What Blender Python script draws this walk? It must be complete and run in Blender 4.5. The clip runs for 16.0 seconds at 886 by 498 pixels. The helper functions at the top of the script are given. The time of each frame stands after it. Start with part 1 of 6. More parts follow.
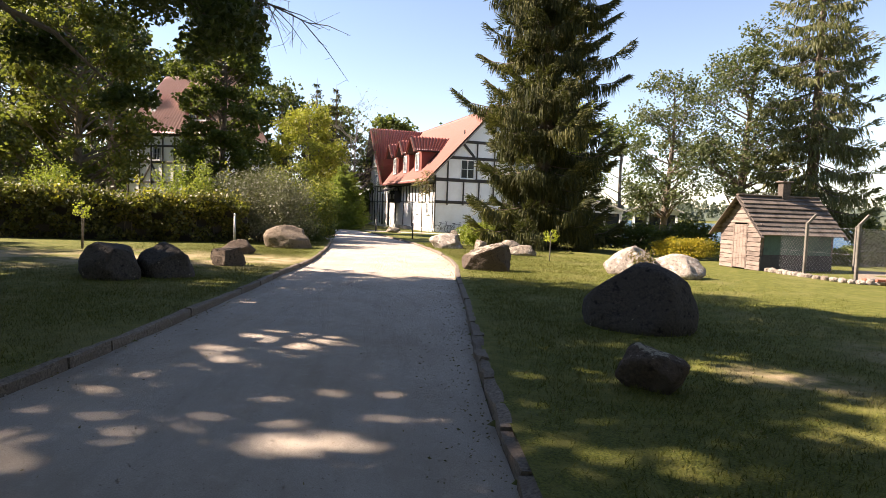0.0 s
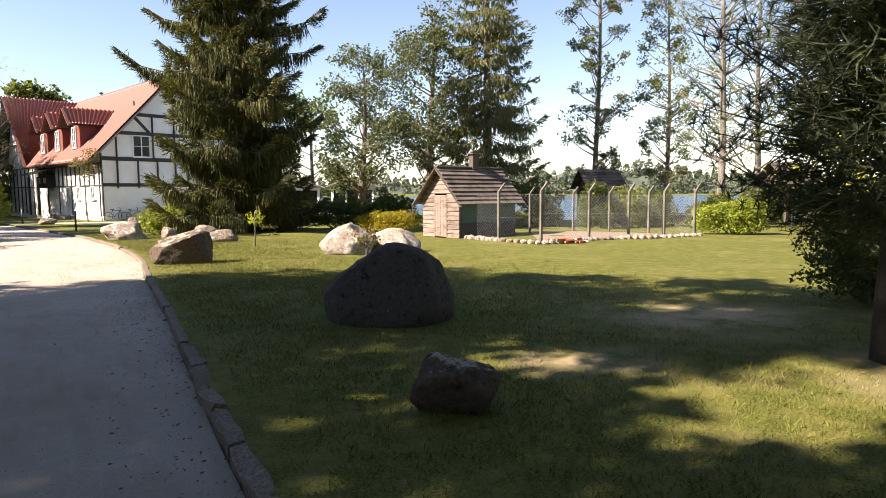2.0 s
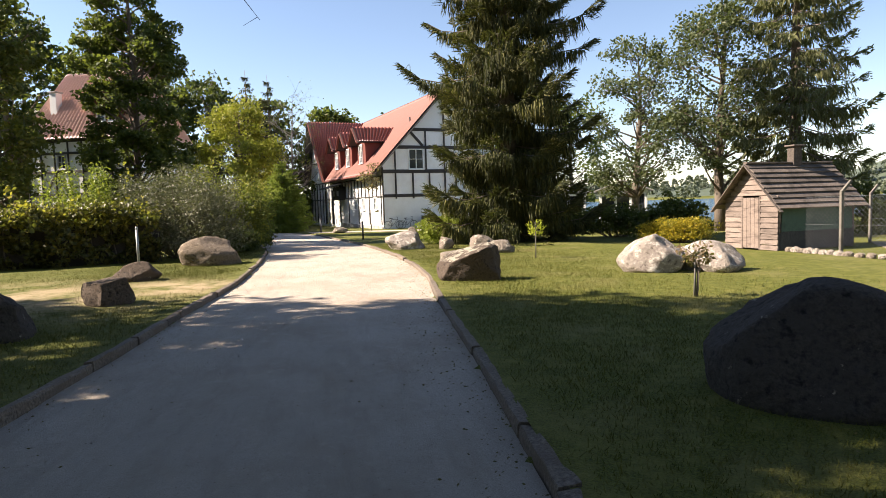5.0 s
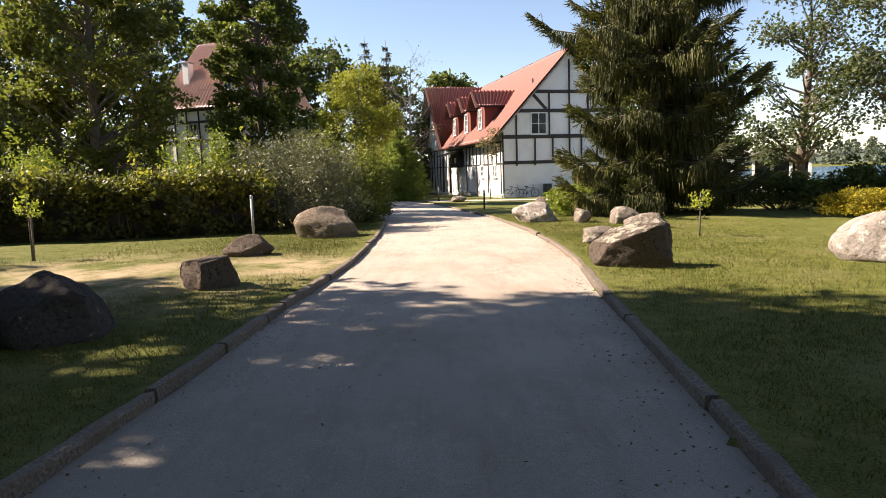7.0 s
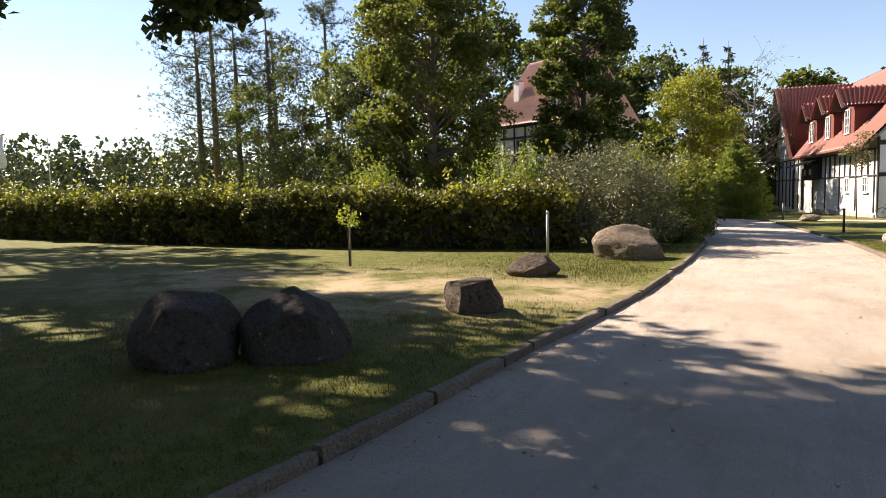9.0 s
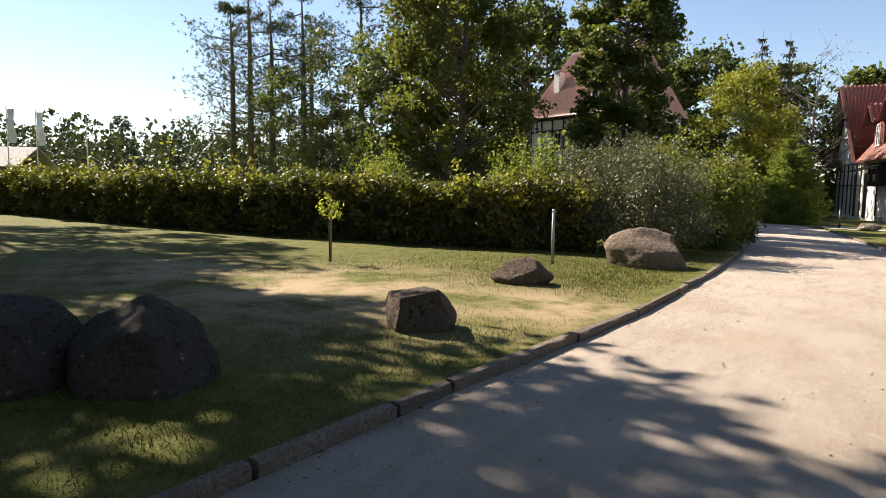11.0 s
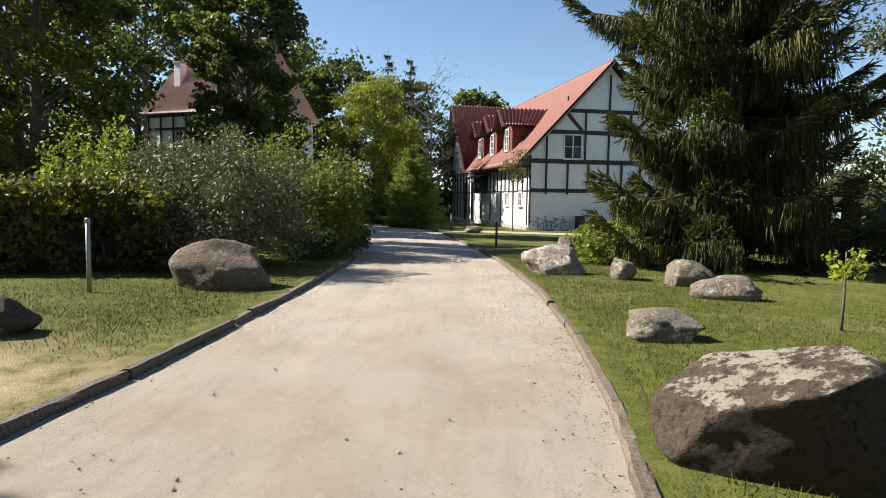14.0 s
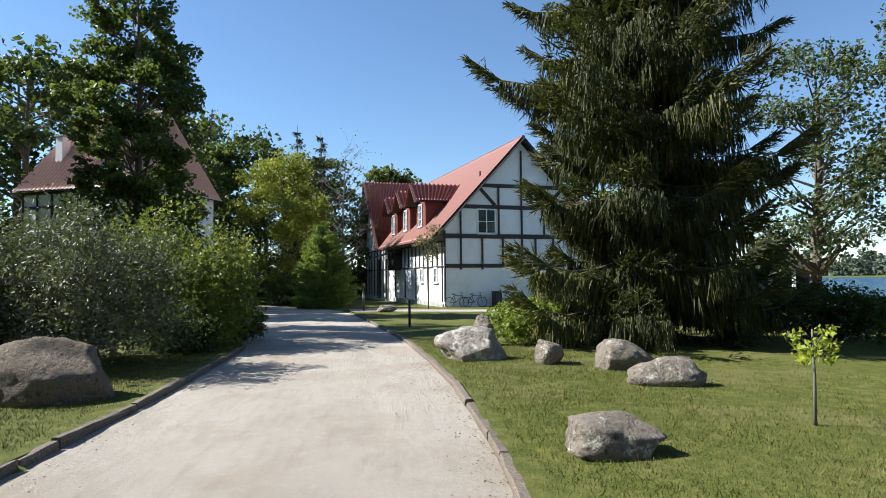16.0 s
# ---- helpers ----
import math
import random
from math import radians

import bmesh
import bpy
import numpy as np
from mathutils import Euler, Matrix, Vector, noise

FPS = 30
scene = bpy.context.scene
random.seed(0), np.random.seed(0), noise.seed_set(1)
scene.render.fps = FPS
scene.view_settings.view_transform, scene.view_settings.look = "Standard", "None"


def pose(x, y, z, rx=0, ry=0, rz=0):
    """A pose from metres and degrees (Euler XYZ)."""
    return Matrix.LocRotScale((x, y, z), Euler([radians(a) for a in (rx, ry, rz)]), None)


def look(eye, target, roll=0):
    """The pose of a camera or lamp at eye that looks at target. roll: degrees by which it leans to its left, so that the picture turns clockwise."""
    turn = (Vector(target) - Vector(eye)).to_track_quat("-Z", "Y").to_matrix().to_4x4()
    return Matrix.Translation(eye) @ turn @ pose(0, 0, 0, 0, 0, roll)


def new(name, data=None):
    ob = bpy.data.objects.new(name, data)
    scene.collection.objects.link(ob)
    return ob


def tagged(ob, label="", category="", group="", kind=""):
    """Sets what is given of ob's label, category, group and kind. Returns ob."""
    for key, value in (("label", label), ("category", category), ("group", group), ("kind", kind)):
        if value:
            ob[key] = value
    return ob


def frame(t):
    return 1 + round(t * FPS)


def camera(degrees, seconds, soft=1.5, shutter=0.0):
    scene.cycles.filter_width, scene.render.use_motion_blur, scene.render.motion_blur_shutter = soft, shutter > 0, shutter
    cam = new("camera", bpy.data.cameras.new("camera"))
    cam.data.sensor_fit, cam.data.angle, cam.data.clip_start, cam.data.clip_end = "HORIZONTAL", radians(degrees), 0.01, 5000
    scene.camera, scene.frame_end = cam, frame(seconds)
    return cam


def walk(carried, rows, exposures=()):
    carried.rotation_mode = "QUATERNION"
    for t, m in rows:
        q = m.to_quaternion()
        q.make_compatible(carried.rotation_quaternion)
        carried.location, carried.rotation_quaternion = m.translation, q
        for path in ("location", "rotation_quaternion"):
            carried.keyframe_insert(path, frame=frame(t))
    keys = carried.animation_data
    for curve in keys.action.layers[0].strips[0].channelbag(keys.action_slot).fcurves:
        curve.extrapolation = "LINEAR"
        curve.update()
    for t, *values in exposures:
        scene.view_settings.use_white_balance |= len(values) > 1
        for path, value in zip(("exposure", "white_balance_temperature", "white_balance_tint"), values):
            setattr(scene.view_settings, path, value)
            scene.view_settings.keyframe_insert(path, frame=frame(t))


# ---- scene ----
cam = camera(71.0, 16.0, 0.7)
PATH = [
    (0, (1.638, -0.472, 1.358), (0.675, 1.278, 1.257), 2.5),
    (0.5, (1.334, -0.116, 1.34), (0.615, 1.744, 1.186), 0.2),
    (1, (1.086, 0.36, 1.337), (0.642, 2.302, 1.169), 0.3),
    (1.5, (0.94, 0.692, 1.288), (0.738, 2.675, 1.125), 1.2),
    (2, (0.718, 0.992, 1.341), (0.68, 2.986, 1.189), -0.3),
    (2.5, (0.653, 1.24, 1.361), (0.749, 3.233, 1.224), -0.5),
    (3, (0.492, 1.501, 1.389), (0.651, 3.492, 1.279), 0.1),
    (3.5, (0.305, 1.689, 1.439), (0.379, 3.684, 1.305), -0.3),
    (4, (0.009, 2.037, 1.458), (-0.135, 4.024, 1.285), 0.6),
    (4.5, (-0.334, 2.333, 1.491), (-0.731, 4.287, 1.335), -1.5),
    (4.6, (-0.397, 2.4, 1.485), (-0.907, 4.326, 1.316), -1.4),
    (4.9, (-0.63, 2.809, 1.432), (-1.31, 4.684, 1.287), -1.3),
    (5, (-0.697, 2.927, 1.422), (-1.51, 4.75, 1.299), -1.4),
    (5.2, (-0.839, 3.062, 1.427), (-1.74, 4.843, 1.299), -1.4),
    (7.3, (-2.311, 4.849, 1.439), (-3.479, 6.457, 1.213), -0.6),
    (7.5, (-2.35, 4.949, 1.473), (-3.564, 6.523, 1.255), 0.1),
    (8, (-2.458, 5.45, 1.434), (-3.972, 6.746, 1.263), 1.0),
    (8.5, (-2.61, 5.819, 1.474), (-4.284, 6.903, 1.329), 0.8),
    (8.7, (-2.662, 5.926, 1.496), (-4.408, 6.89, 1.35), -0.9),
    (10.8, (-3.468, 7.591, 1.49), (-5.35, 8.239, 1.294), 1.8),
    (11, (-3.568, 7.79, 1.522), (-5.416, 8.529, 1.336), 1.5),
    (11.5, (-3.749, 8.266, 1.515), (-5.523, 9.174, 1.339), 0.5),
    (12, (-3.782, 8.754, 1.516), (-5.431, 9.876, 1.364), 1.8),
    (12.5, (-4.037, 9.316, 1.535), (-5.556, 10.608, 1.376), 1.9),
    (13, (-4.215, 9.873, 1.544), (-5.64, 11.27, 1.412), 1.4),
    (13.5, (-4.438, 10.328, 1.499), (-5.73, 11.849, 1.364), 3.1),
    (14, (-4.753, 10.658, 1.509), (-5.968, 12.24, 1.372), 1.4),
    (14.5, (-5.009, 11.014, 1.533), (-6.235, 12.585, 1.364), 1.8),
    (15, (-5.213, 11.376, 1.568), (-6.305, 13.05, 1.502), 0.6),
    (15.5, (-5.383, 11.812, 1.589), (-6.376, 13.547, 1.653), -1.9),
    (16, (-5.571, 12.295, 1.547), (-6.571, 14.024, 1.66), -0.1),
]
# the ground falls gently towards the lake
TILT = Matrix.Rotation(radians(-0.85), 4, "X")
EXPOSURES = [(0, 1.97, 7600, 22), (3, 1.86, 7500, 20), (5, 1.7, 7300, 18), (8, 1.65, 7500, 20), (11, 1.4, 7300, 17), (13.5, 1.19, 6800, 10), (16, 1.23, 5850, 7)]
walk(cam, [(t, TILT @ look(eye, target, roll)) for t, eye, target, roll in PATH], EXPOSURES)


# ---- light ----
SUN_TO = Vector((-0.70, -0.31, 0.643)).normalized()
world = bpy.data.worlds.new("sky_world")
scene.world = world
world.use_nodes = True
wn = world.node_tree.nodes
sky = wn.new("ShaderNodeTexSky")
sky.sky_type = "NISHITA"
sky.sun_disc = False
sky.sun_elevation = math.asin(SUN_TO.z)
sky.sun_rotation = math.atan2(SUN_TO.x, SUN_TO.y)
sky.air_density, sky.dust_density, sky.ozone_density = 1.0, 0.05, 3.0
wn["Background"].inputs["Strength"].default_value = 0.068
world.node_tree.links.new(sky.outputs[0], wn["Background"].inputs["Color"])
sun = new("sun", bpy.data.lights.new("sun", "SUN"))
sun.data.energy, sun.data.angle, sun.data.color = 5.0, radians(0.55), (1.0, 0.95, 0.86)
sun.matrix_world = look(SUN_TO * 60, (0, 0, 0))

# ---- materials ----
def nodes_of(name):
    m = bpy.data.materials.new(name)
    m.use_nodes = True
    t = m.node_tree
    return m, t.nodes, t.links, t.nodes["Principled BSDF"]


def ramp(n, l, src, stops):
    r = n.new("ShaderNodeValToRGB")
    e = r.color_ramp.elements
    while len(e) < len(stops):
        e.new(0.5)
    for k, (p, c) in zip(e, stops):
        k.position, k.color = p, (*c, 1)
    l.new(src, r.inputs[0])
    return r.outputs[0]


def noise_at(n, l, vec, scale, detail=4, rough=0.6):
    t = n.new("ShaderNodeTexNoise")
    t.inputs["Scale"].default_value, t.inputs["Detail"].default_value, t.inputs["Roughness"].default_value = scale, detail, rough
    l.new(vec, t.inputs["Vector"])
    return t.outputs["Fac"]


def mixed(n, l, fac, a, b, kind="MIX"):
    m = n.new("ShaderNodeMix")
    m.data_type, m.blend_type = "RGBA", kind
    for i, v in ((0, fac), (6, a), (7, b)):
        if isinstance(v, (int, float)):
            m.inputs[i].default_value = v
        elif isinstance(v, tuple):
            m.inputs[i].default_value = (*v, 1)
        else:
            l.new(v, m.inputs[i])
    return m.outputs[2]


def mapped(n, l, scale=(1, 1, 1), turn=0.0, source="Position"):
    g = n.new("ShaderNodeNewGeometry") if source == "Position" else n.new("ShaderNodeTexCoord")
    p = n.new("ShaderNodeMapping")
    p.inputs["Scale"].default_value = scale
    p.inputs["Rotation"].default_value = (0, 0, turn)
    l.new(g.outputs[source], p.inputs["Vector"])
    return p.outputs[0]


def bumped(n, l, b, height, strength, dist):
    k = n.new("ShaderNodeBump")
    k.inputs["Strength"].default_value, k.inputs["Distance"].default_value = strength, dist
    l.new(height, k.inputs["Height"])
    l.new(k.outputs[0], b.inputs["Normal"])


def surface(name, c1, c2, c3, fine=30, coarse=2.0, rough=0.8, bump=0.4, dist=0.01, stretch=(1, 1, 1), source="Position", per_object=0.0, metal=0.0):
    """Three colours mixed by a coarse and a fine noise, with relief from the fine one."""
    m, n, l, b = nodes_of(name)
    v = mapped(n, l, stretch, 0, source)
    f, c = noise_at(n, l, v, fine), noise_at(n, l, v, coarse, 3)
    col = mixed(n, l, ramp(n, l, f, [(0.35, (0, 0, 0)), (0.68, (1, 1, 1))]), c1, c2)
    col = mixed(n, l, ramp(n, l, c, [(0.48, (0, 0, 0)), (0.68, (1, 1, 1))]), col, c3)
    if per_object:
        o = n.new("ShaderNodeObjectInfo")
        h = n.new("ShaderNodeMapRange")
        h.inputs[3].default_value, h.inputs[4].default_value = 1 - per_object, 1 + per_object
        l.new(o.outputs["Random"], h.inputs[0])
        hv = n.new("ShaderNodeHueSaturation")
        l.new(h.outputs[0], hv.inputs["Value"])
        l.new(col, hv.inputs["Color"])
        col = hv.outputs[0]
    l.new(col, b.inputs["Base Color"])
    b.inputs["Roughness"].default_value, b.inputs["Metallic"].default_value = rough, metal
    bumped(n, l, b, f, bump, dist)
    return m


def foliage(name, stops, through_light=0.35, rough=0.5):
    """Leaves: colour by the leaf, part of the light passes through."""
    m, n, l, b = nodes_of(name)
    g = n.new("ShaderNodeNewGeometry")
    big = noise_at(n, l, mapped(n, l), 0.5, 2)
    a = n.new("ShaderNodeMath")
    a.operation = "MULTIPLY_ADD"
    l.new(big, a.inputs[0])
    a.inputs[1].default_value = 0.9
    s = n.new("ShaderNodeMath")
    s.operation = "MULTIPLY_ADD"
    l.new(g.outputs["Random Per Island"], s.inputs[0])
    s.inputs[1].default_value, s.inputs[2].default_value = 0.6, -0.27
    l.new(s.outputs[0], a.inputs[2])
    col = ramp(n, l, a.outputs[0], [(i / (len(stops) - 1), c) for i, c in enumerate(stops)])
    l.new(col, b.inputs["Base Color"])
    b.inputs["Roughness"].default_value = rough
    b.inputs["Specular IOR Level"].default_value = 0.3
    tr = n.new("ShaderNodeBsdfTranslucent")
    l.new(mixed(n, l, 0.5, col, (0.25, 0.32, 0.04)), tr.inputs["Color"])
    mx = n.new("ShaderNodeMixShader")
    mx.inputs[0].default_value = through_light
    l.new(b.outputs[0], mx.inputs[1])
    l.new(tr.outputs[0], mx.inputs[2])
    l.new(mx.outputs[0], n["Material Output"].inputs["Surface"])
    return m


def spots_mask(n, l, vec, spots):
    """Soft round patches at (x, y, radius), ragged by noise."""
    total = None
    jag = noise_at(n, l, vec, 0.9, 5, 0.7)
    for x, y, r in spots:
        d = n.new("ShaderNodeVectorMath")
        d.operation = "DISTANCE"
        flat = n.new("ShaderNodeVectorMath")
        flat.operation = "MULTIPLY"
        l.new(vec, flat.inputs[0])
        flat.inputs[1].default_value = (1, 1, 0)
        l.new(flat.outputs[0], d.inputs[0])
        d.inputs[1].default_value = (x, y, 0)
        k = n.new("ShaderNodeMapRange")
        k.inputs[1].default_value, k.inputs[2].default_value, k.inputs[3].default_value, k.inputs[4].default_value = r * 0.2, r, 1, 0
        l.new(d.outputs["Value"], k.inputs[0])
        if total is None:
            total = k.outputs[0]
        else:
            mx = n.new("ShaderNodeMath")
            mx.operation = "MAXIMUM"
            l.new(total, mx.inputs[0])
            l.new(k.outputs[0], mx.inputs[1])
            total = mx.outputs[0]
    p = n.new("ShaderNodeMath")
    p.operation = "MULTIPLY"
    l.new(total, p.inputs[0])
    l.new(ramp(n, l, jag, [(0.40, (0, 0, 0)), (0.58, (1, 1, 1))]), p.inputs[1])
    return p.outputs[0]


DRY = [(-12.5, 9.5, 4.2), (-10.8, 12.3, 2.0), (-15.5, 7.0, 3.0), (3.6, 8.2, 1.6), (4.6, 5.6, 1.3), (1.8, 6.2, 0.8)]


def lawn_material(name, blades=False):
    m, n, l, b = nodes_of(name)
    v = mapped(n, l)
    f, mid, big = noise_at(n, l, v, 55, 5), noise_at(n, l, v, 4.5, 4), noise_at(n, l, v, 0.55, 4)
    col = mixed(n, l, ramp(n, l, f, [(0.35, (0, 0, 0)), (0.65, (1, 1, 1))]), (0.044, 0.056, 0.011), (0.13, 0.137, 0.026))
    col = mixed(n, l, ramp(n, l, mid, [(0.45, (0, 0, 0)), (0.7, (1, 1, 1))]), col, (0.15, 0.142, 0.038))
    col = mixed(n, l, ramp(n, l, big, [(0.52, (0, 0, 0)), (0.75, (0.7, 0.7, 0.7))]), col, (0.185, 0.162, 0.066))
    dry = spots_mask(n, l, v, DRY)
    col = mixed(n, l, dry, col, (0.36, 0.275, 0.17))
    l.new(col, b.inputs["Base Color"])
    b.inputs["Roughness"].default_value = 0.9
    b.inputs["Specular IOR Level"].default_value = 0.15
    if not blades:
        bumped(n, l, b, f, 0.9, 0.03)
    return m


def road_material():
    m, n, l, b = nodes_of("sandy_gravel")
    v = mapped(n, l)
    turned = mapped(n, l, (1, 1, 1), radians(-34.5))
    stretch = n.new("ShaderNodeVectorMath")
    stretch.operation = "MULTIPLY"
    l.new(turned, stretch.inputs[0])
    stretch.inputs[1].default_value = (2.0, 0.34, 1)
    along = stretch.outputs[0]
    grit, mid, big = noise_at(n, l, v, 130, 4, 0.7), noise_at(n, l, v, 9, 5, 0.7), noise_at(n, l, v, 0.7, 4)
    tracks = noise_at(n, l, along, 3.0, 5, 0.65)
    col = mixed(n, l, ramp(n, l, grit, [(0.3, (0, 0, 0)), (0.7, (1, 1, 1))]), (0.345, 0.295, 0.242), (0.55, 0.48, 0.405))
    col = mixed(n, l, ramp(n, l, big, [(0.45, (0, 0, 0)), (0.72, (1, 1, 1))]), col, (0.37, 0.30, 0.232))
    col = mixed(n, l, ramp(n, l, mid, [(0.55, (0, 0, 0)), (0.75, (0.7, 0.7, 0.7))]), col, (0.52, 0.455, 0.385))
    col = mixed(n, l, ramp(n, l, tracks, [(0.48, (0, 0, 0)), (0.72, (0.35, 0.35, 0.35))]), col, (0.29, 0.23, 0.17))
    specks = noise_at(n, l, v, 38, 3, 0.6)
    col = mixed(n, l, ramp(n, l, specks, [(0.66, (0, 0, 0)), (0.72, (0.7, 0.7, 0.7))]), col, (0.16, 0.12, 0.09))
    l.new(col, b.inputs["Base Color"])
    b.inputs["Roughness"].default_value = 0.95
    b.inputs["Specular IOR Level"].default_value = 0.2
    h = mixed(n, l, 0.5, grit, mid)
    h = mixed(n, l, 0.2, h, tracks)
    # rake and tyre lines
    fine = n.new("ShaderNodeVectorMath")
    fine.operation = "MULTIPLY"
    l.new(turned, fine.inputs[0])
    fine.inputs[1].default_value = (24.0, 0.9, 1)
    lines = noise_at(n, l, fine.outputs[0], 1.0, 3, 0.6)
    where = ramp(n, l, noise_at(n, l, v, 0.9, 2), [(0.45, (0.02, 0.02, 0.02)), (0.65, (0.2, 0.2, 0.2))])
    h = mixed(n, l, where, h, lines)
    bumped(n, l, b, h, 1.0, 0.06)
    return m


def stone_material(name, base, dark, lichen, amount, crust=0.0):
    m, n, l, b = nodes_of(name)
    v = mapped(n, l, source="Object")
    f, c = noise_at(n, l, v, 26, 6, 0.75), noise_at(n, l, v, 3.2, 4)
    li = noise_at(n, l, v, 5.5, 5, 0.75)
    pits = noise_at(n, l, v, 11, 3, 0.6)
    col = mixed(n, l, ramp(n, l, f, [(0.35, (0, 0, 0)), (0.66, (1, 1, 1))]), dark, base)
    col = mixed(n, l, ramp(n, l, c, [(0.45, (0, 0, 0)), (0.7, (1, 1, 1))]), col, tuple(0.72 * k for k in base))
    col = mixed(n, l, ramp(n, l, li, [(0.66 - amount, (0, 0, 0)), (0.72 - amount, (1, 1, 1))]), col, lichen)
    if crust:
        # pale crust that grows on the weather side
        g = n.new("ShaderNodeNewGeometry")
        x = n.new("ShaderNodeSeparateXYZ")
        l.new(g.outputs["Normal"], x.inputs[0])
        up = n.new("ShaderNodeMath")
        up.operation = "MULTIPLY_ADD"
        l.new(x.outputs["Z"], up.inputs[0])
        up.inputs[1].default_value = 0.42
        l.new(li, up.inputs[2])
        col = mixed(n, l, ramp(n, l, up.outputs[0], [(0.80 - crust, (0, 0, 0)), (0.86 - crust, (1, 1, 1))]), col, mixed(n, l, c, lichen, tuple(0.55 * k for k in lichen)))
    col = mixed(n, l, ramp(n, l, pits, [(0.30, (1, 1, 1)), (0.42, (0, 0, 0))]), col, tuple(0.5 * k for k in dark))
    l.new(col, b.inputs["Base Color"])
    b.inputs["Roughness"].default_value = 0.92
    b.inputs["Specular IOR Level"].default_value = 0.25
    bumped(n, l, b, mixed(n, l, 0.5, mixed(n, l, 0.4, f, c), pits), 1.0, 0.12)
    return m


LAWN = lawn_material("lawn_grass")
BLADES = lawn_material("grass_blades", True)
ROAD = road_material()
ROCK_GREY = stone_material("grey_granite", (0.27, 0.225, 0.18), (0.15, 0.12, 0.092), (0.46, 0.43, 0.34), 0.09)
ROCK_LICHEN = stone_material("lichen_granite", (0.12, 0.09, 0.068), (0.05, 0.036, 0.027), (0.40, 0.36, 0.28), -0.02, -0.07)
ROCK_TAN = stone_material("tan_granite", (0.23, 0.18, 0.132), (0.115, 0.086, 0.06), (0.38, 0.325, 0.24), 0.06)
ROCK_PALE = stone_material("pale_granite", (0.37, 0.32, 0.27), (0.22, 0.18, 0.15), (0.50, 0.46, 0.40), 0.12)
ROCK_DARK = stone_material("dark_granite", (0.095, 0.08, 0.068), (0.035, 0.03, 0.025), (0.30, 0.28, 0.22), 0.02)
ROCK_BROWN = stone_material("brown_stone", (0.15, 0.11, 0.08), (0.05, 0.038, 0.028), (0.24, 0.20, 0.15), 0.03)
KERB_WOOD = surface("weathered_kerb_timber", (0.078, 0.058, 0.042), (0.21, 0.168, 0.128), (0.125, 0.092, 0.067), 40, 4, 0.9, 0.8, 0.02, (1, 1, 1), per_object=0.2)
PLASTER = surface("white_plaster", (0.82, 0.81, 0.79), (0.87, 0.86, 0.84), (0.78, 0.76, 0.73), 12, 0.8, 0.9, 0.25, 0.01)
TIMBER = surface("dark_stained_timber", (0.030, 0.026, 0.024), (0.055, 0.045, 0.040), (0.04, 0.033, 0.03), 30, 3, 0.75, 0.4, 0.01)
TILE = surface("red_clay_tiles", (0.20, 0.076, 0.057), (0.275, 0.11, 0.083), (0.235, 0.092, 0.07), 14, 1.5, 0.6, 0.3, 0.01)
TILE_DARK = surface("dark_red_tiles", (0.27, 0.075, 0.052), (0.38, 0.115, 0.08), (0.31, 0.09, 0.064), 14, 1.5, 0.3, 0.3, 0.01)
TILE_PALE = surface("weathered_pale_tiles", (0.66, 0.38, 0.30), (0.80, 0.54, 0.46), (0.71, 0.44, 0.37), 14, 1.5, 0.38, 0.3, 0.01)
CHEEK = surface("dark_red_cladding", (0.13, 0.03, 0.022), (0.18, 0.045, 0.03), (0.15, 0.04, 0.03), 10, 2, 0.7, 0.3, 0.01)
WHITE_PAINT = surface("white_painted_wood", (0.78, 0.78, 0.76), (0.82, 0.82, 0.80), (0.70, 0.70, 0.68), 20, 2, 0.55, 0.15, 0.005)
STONE_PLINTH = surface("plinth_stone", (0.30, 0.28, 0.25), (0.42, 0.40, 0.36), (0.24, 0.22, 0.2), 10, 2.5, 0.9, 0.6, 0.03)
SHED_WOOD = surface("weathered_shed_boards", (0.14, 0.105, 0.085), (0.215, 0.165, 0.137), (0.085, 0.062, 0.05), 18, 2.5, 0.85, 0.5, 0.01, (1, 1, 5), per_object=0.3)
SHED_ROOF = surface("grey_roof_boards", (0.08, 0.062, 0.05), (0.15, 0.118, 0.096), (0.05, 0.039, 0.031), 20, 2, 0.9, 0.5, 0.02, per_object=0.3)
BRICK = surface("old_red_brick", (0.30, 0.09, 0.055), (0.40, 0.15, 0.09), (0.24, 0.08, 0.055), 20, 3, 0.9, 0.5, 0.01, per_object=0.25)
CONCRETE = surface("grey_concrete", (0.36, 0.35, 0.33), (0.44, 0.43, 0.40), (0.30, 0.29, 0.26), 25, 3, 0.9, 0.4, 0.01)
POST_GREY = surface("weathered_grey_posts", (0.105, 0.095, 0.08), (0.17, 0.155, 0.13), (0.08, 0.072, 0.06), 25, 3, 0.9, 0.4, 0.01)
WIRE = surface("galvanised_wire", (0.36, 0.37, 0.37), (0.42, 0.43, 0.43), (0.33, 0.33, 0.33), 30, 3, 0.5, 0.1, 0.002, metal=0.6)
STEEL = surface("grey_steel", (0.30, 0.31, 0.31), (0.38, 0.38, 0.38), (0.25, 0.25, 0.25), 30, 3, 0.5, 0.1, 0.002, metal=0.3)
BLACK_METAL = surface("black_painted_metal", (0.025, 0.025, 0.026), (0.04, 0.04, 0.04), (0.03, 0.03, 0.03), 30, 3, 0.5, 0.1, 0.002)
RUBBER = surface("black_rubber", (0.02, 0.02, 0.02), (0.03, 0.03, 0.03), (0.025, 0.025, 0.025), 30, 3, 0.8, 0.1, 0.002)
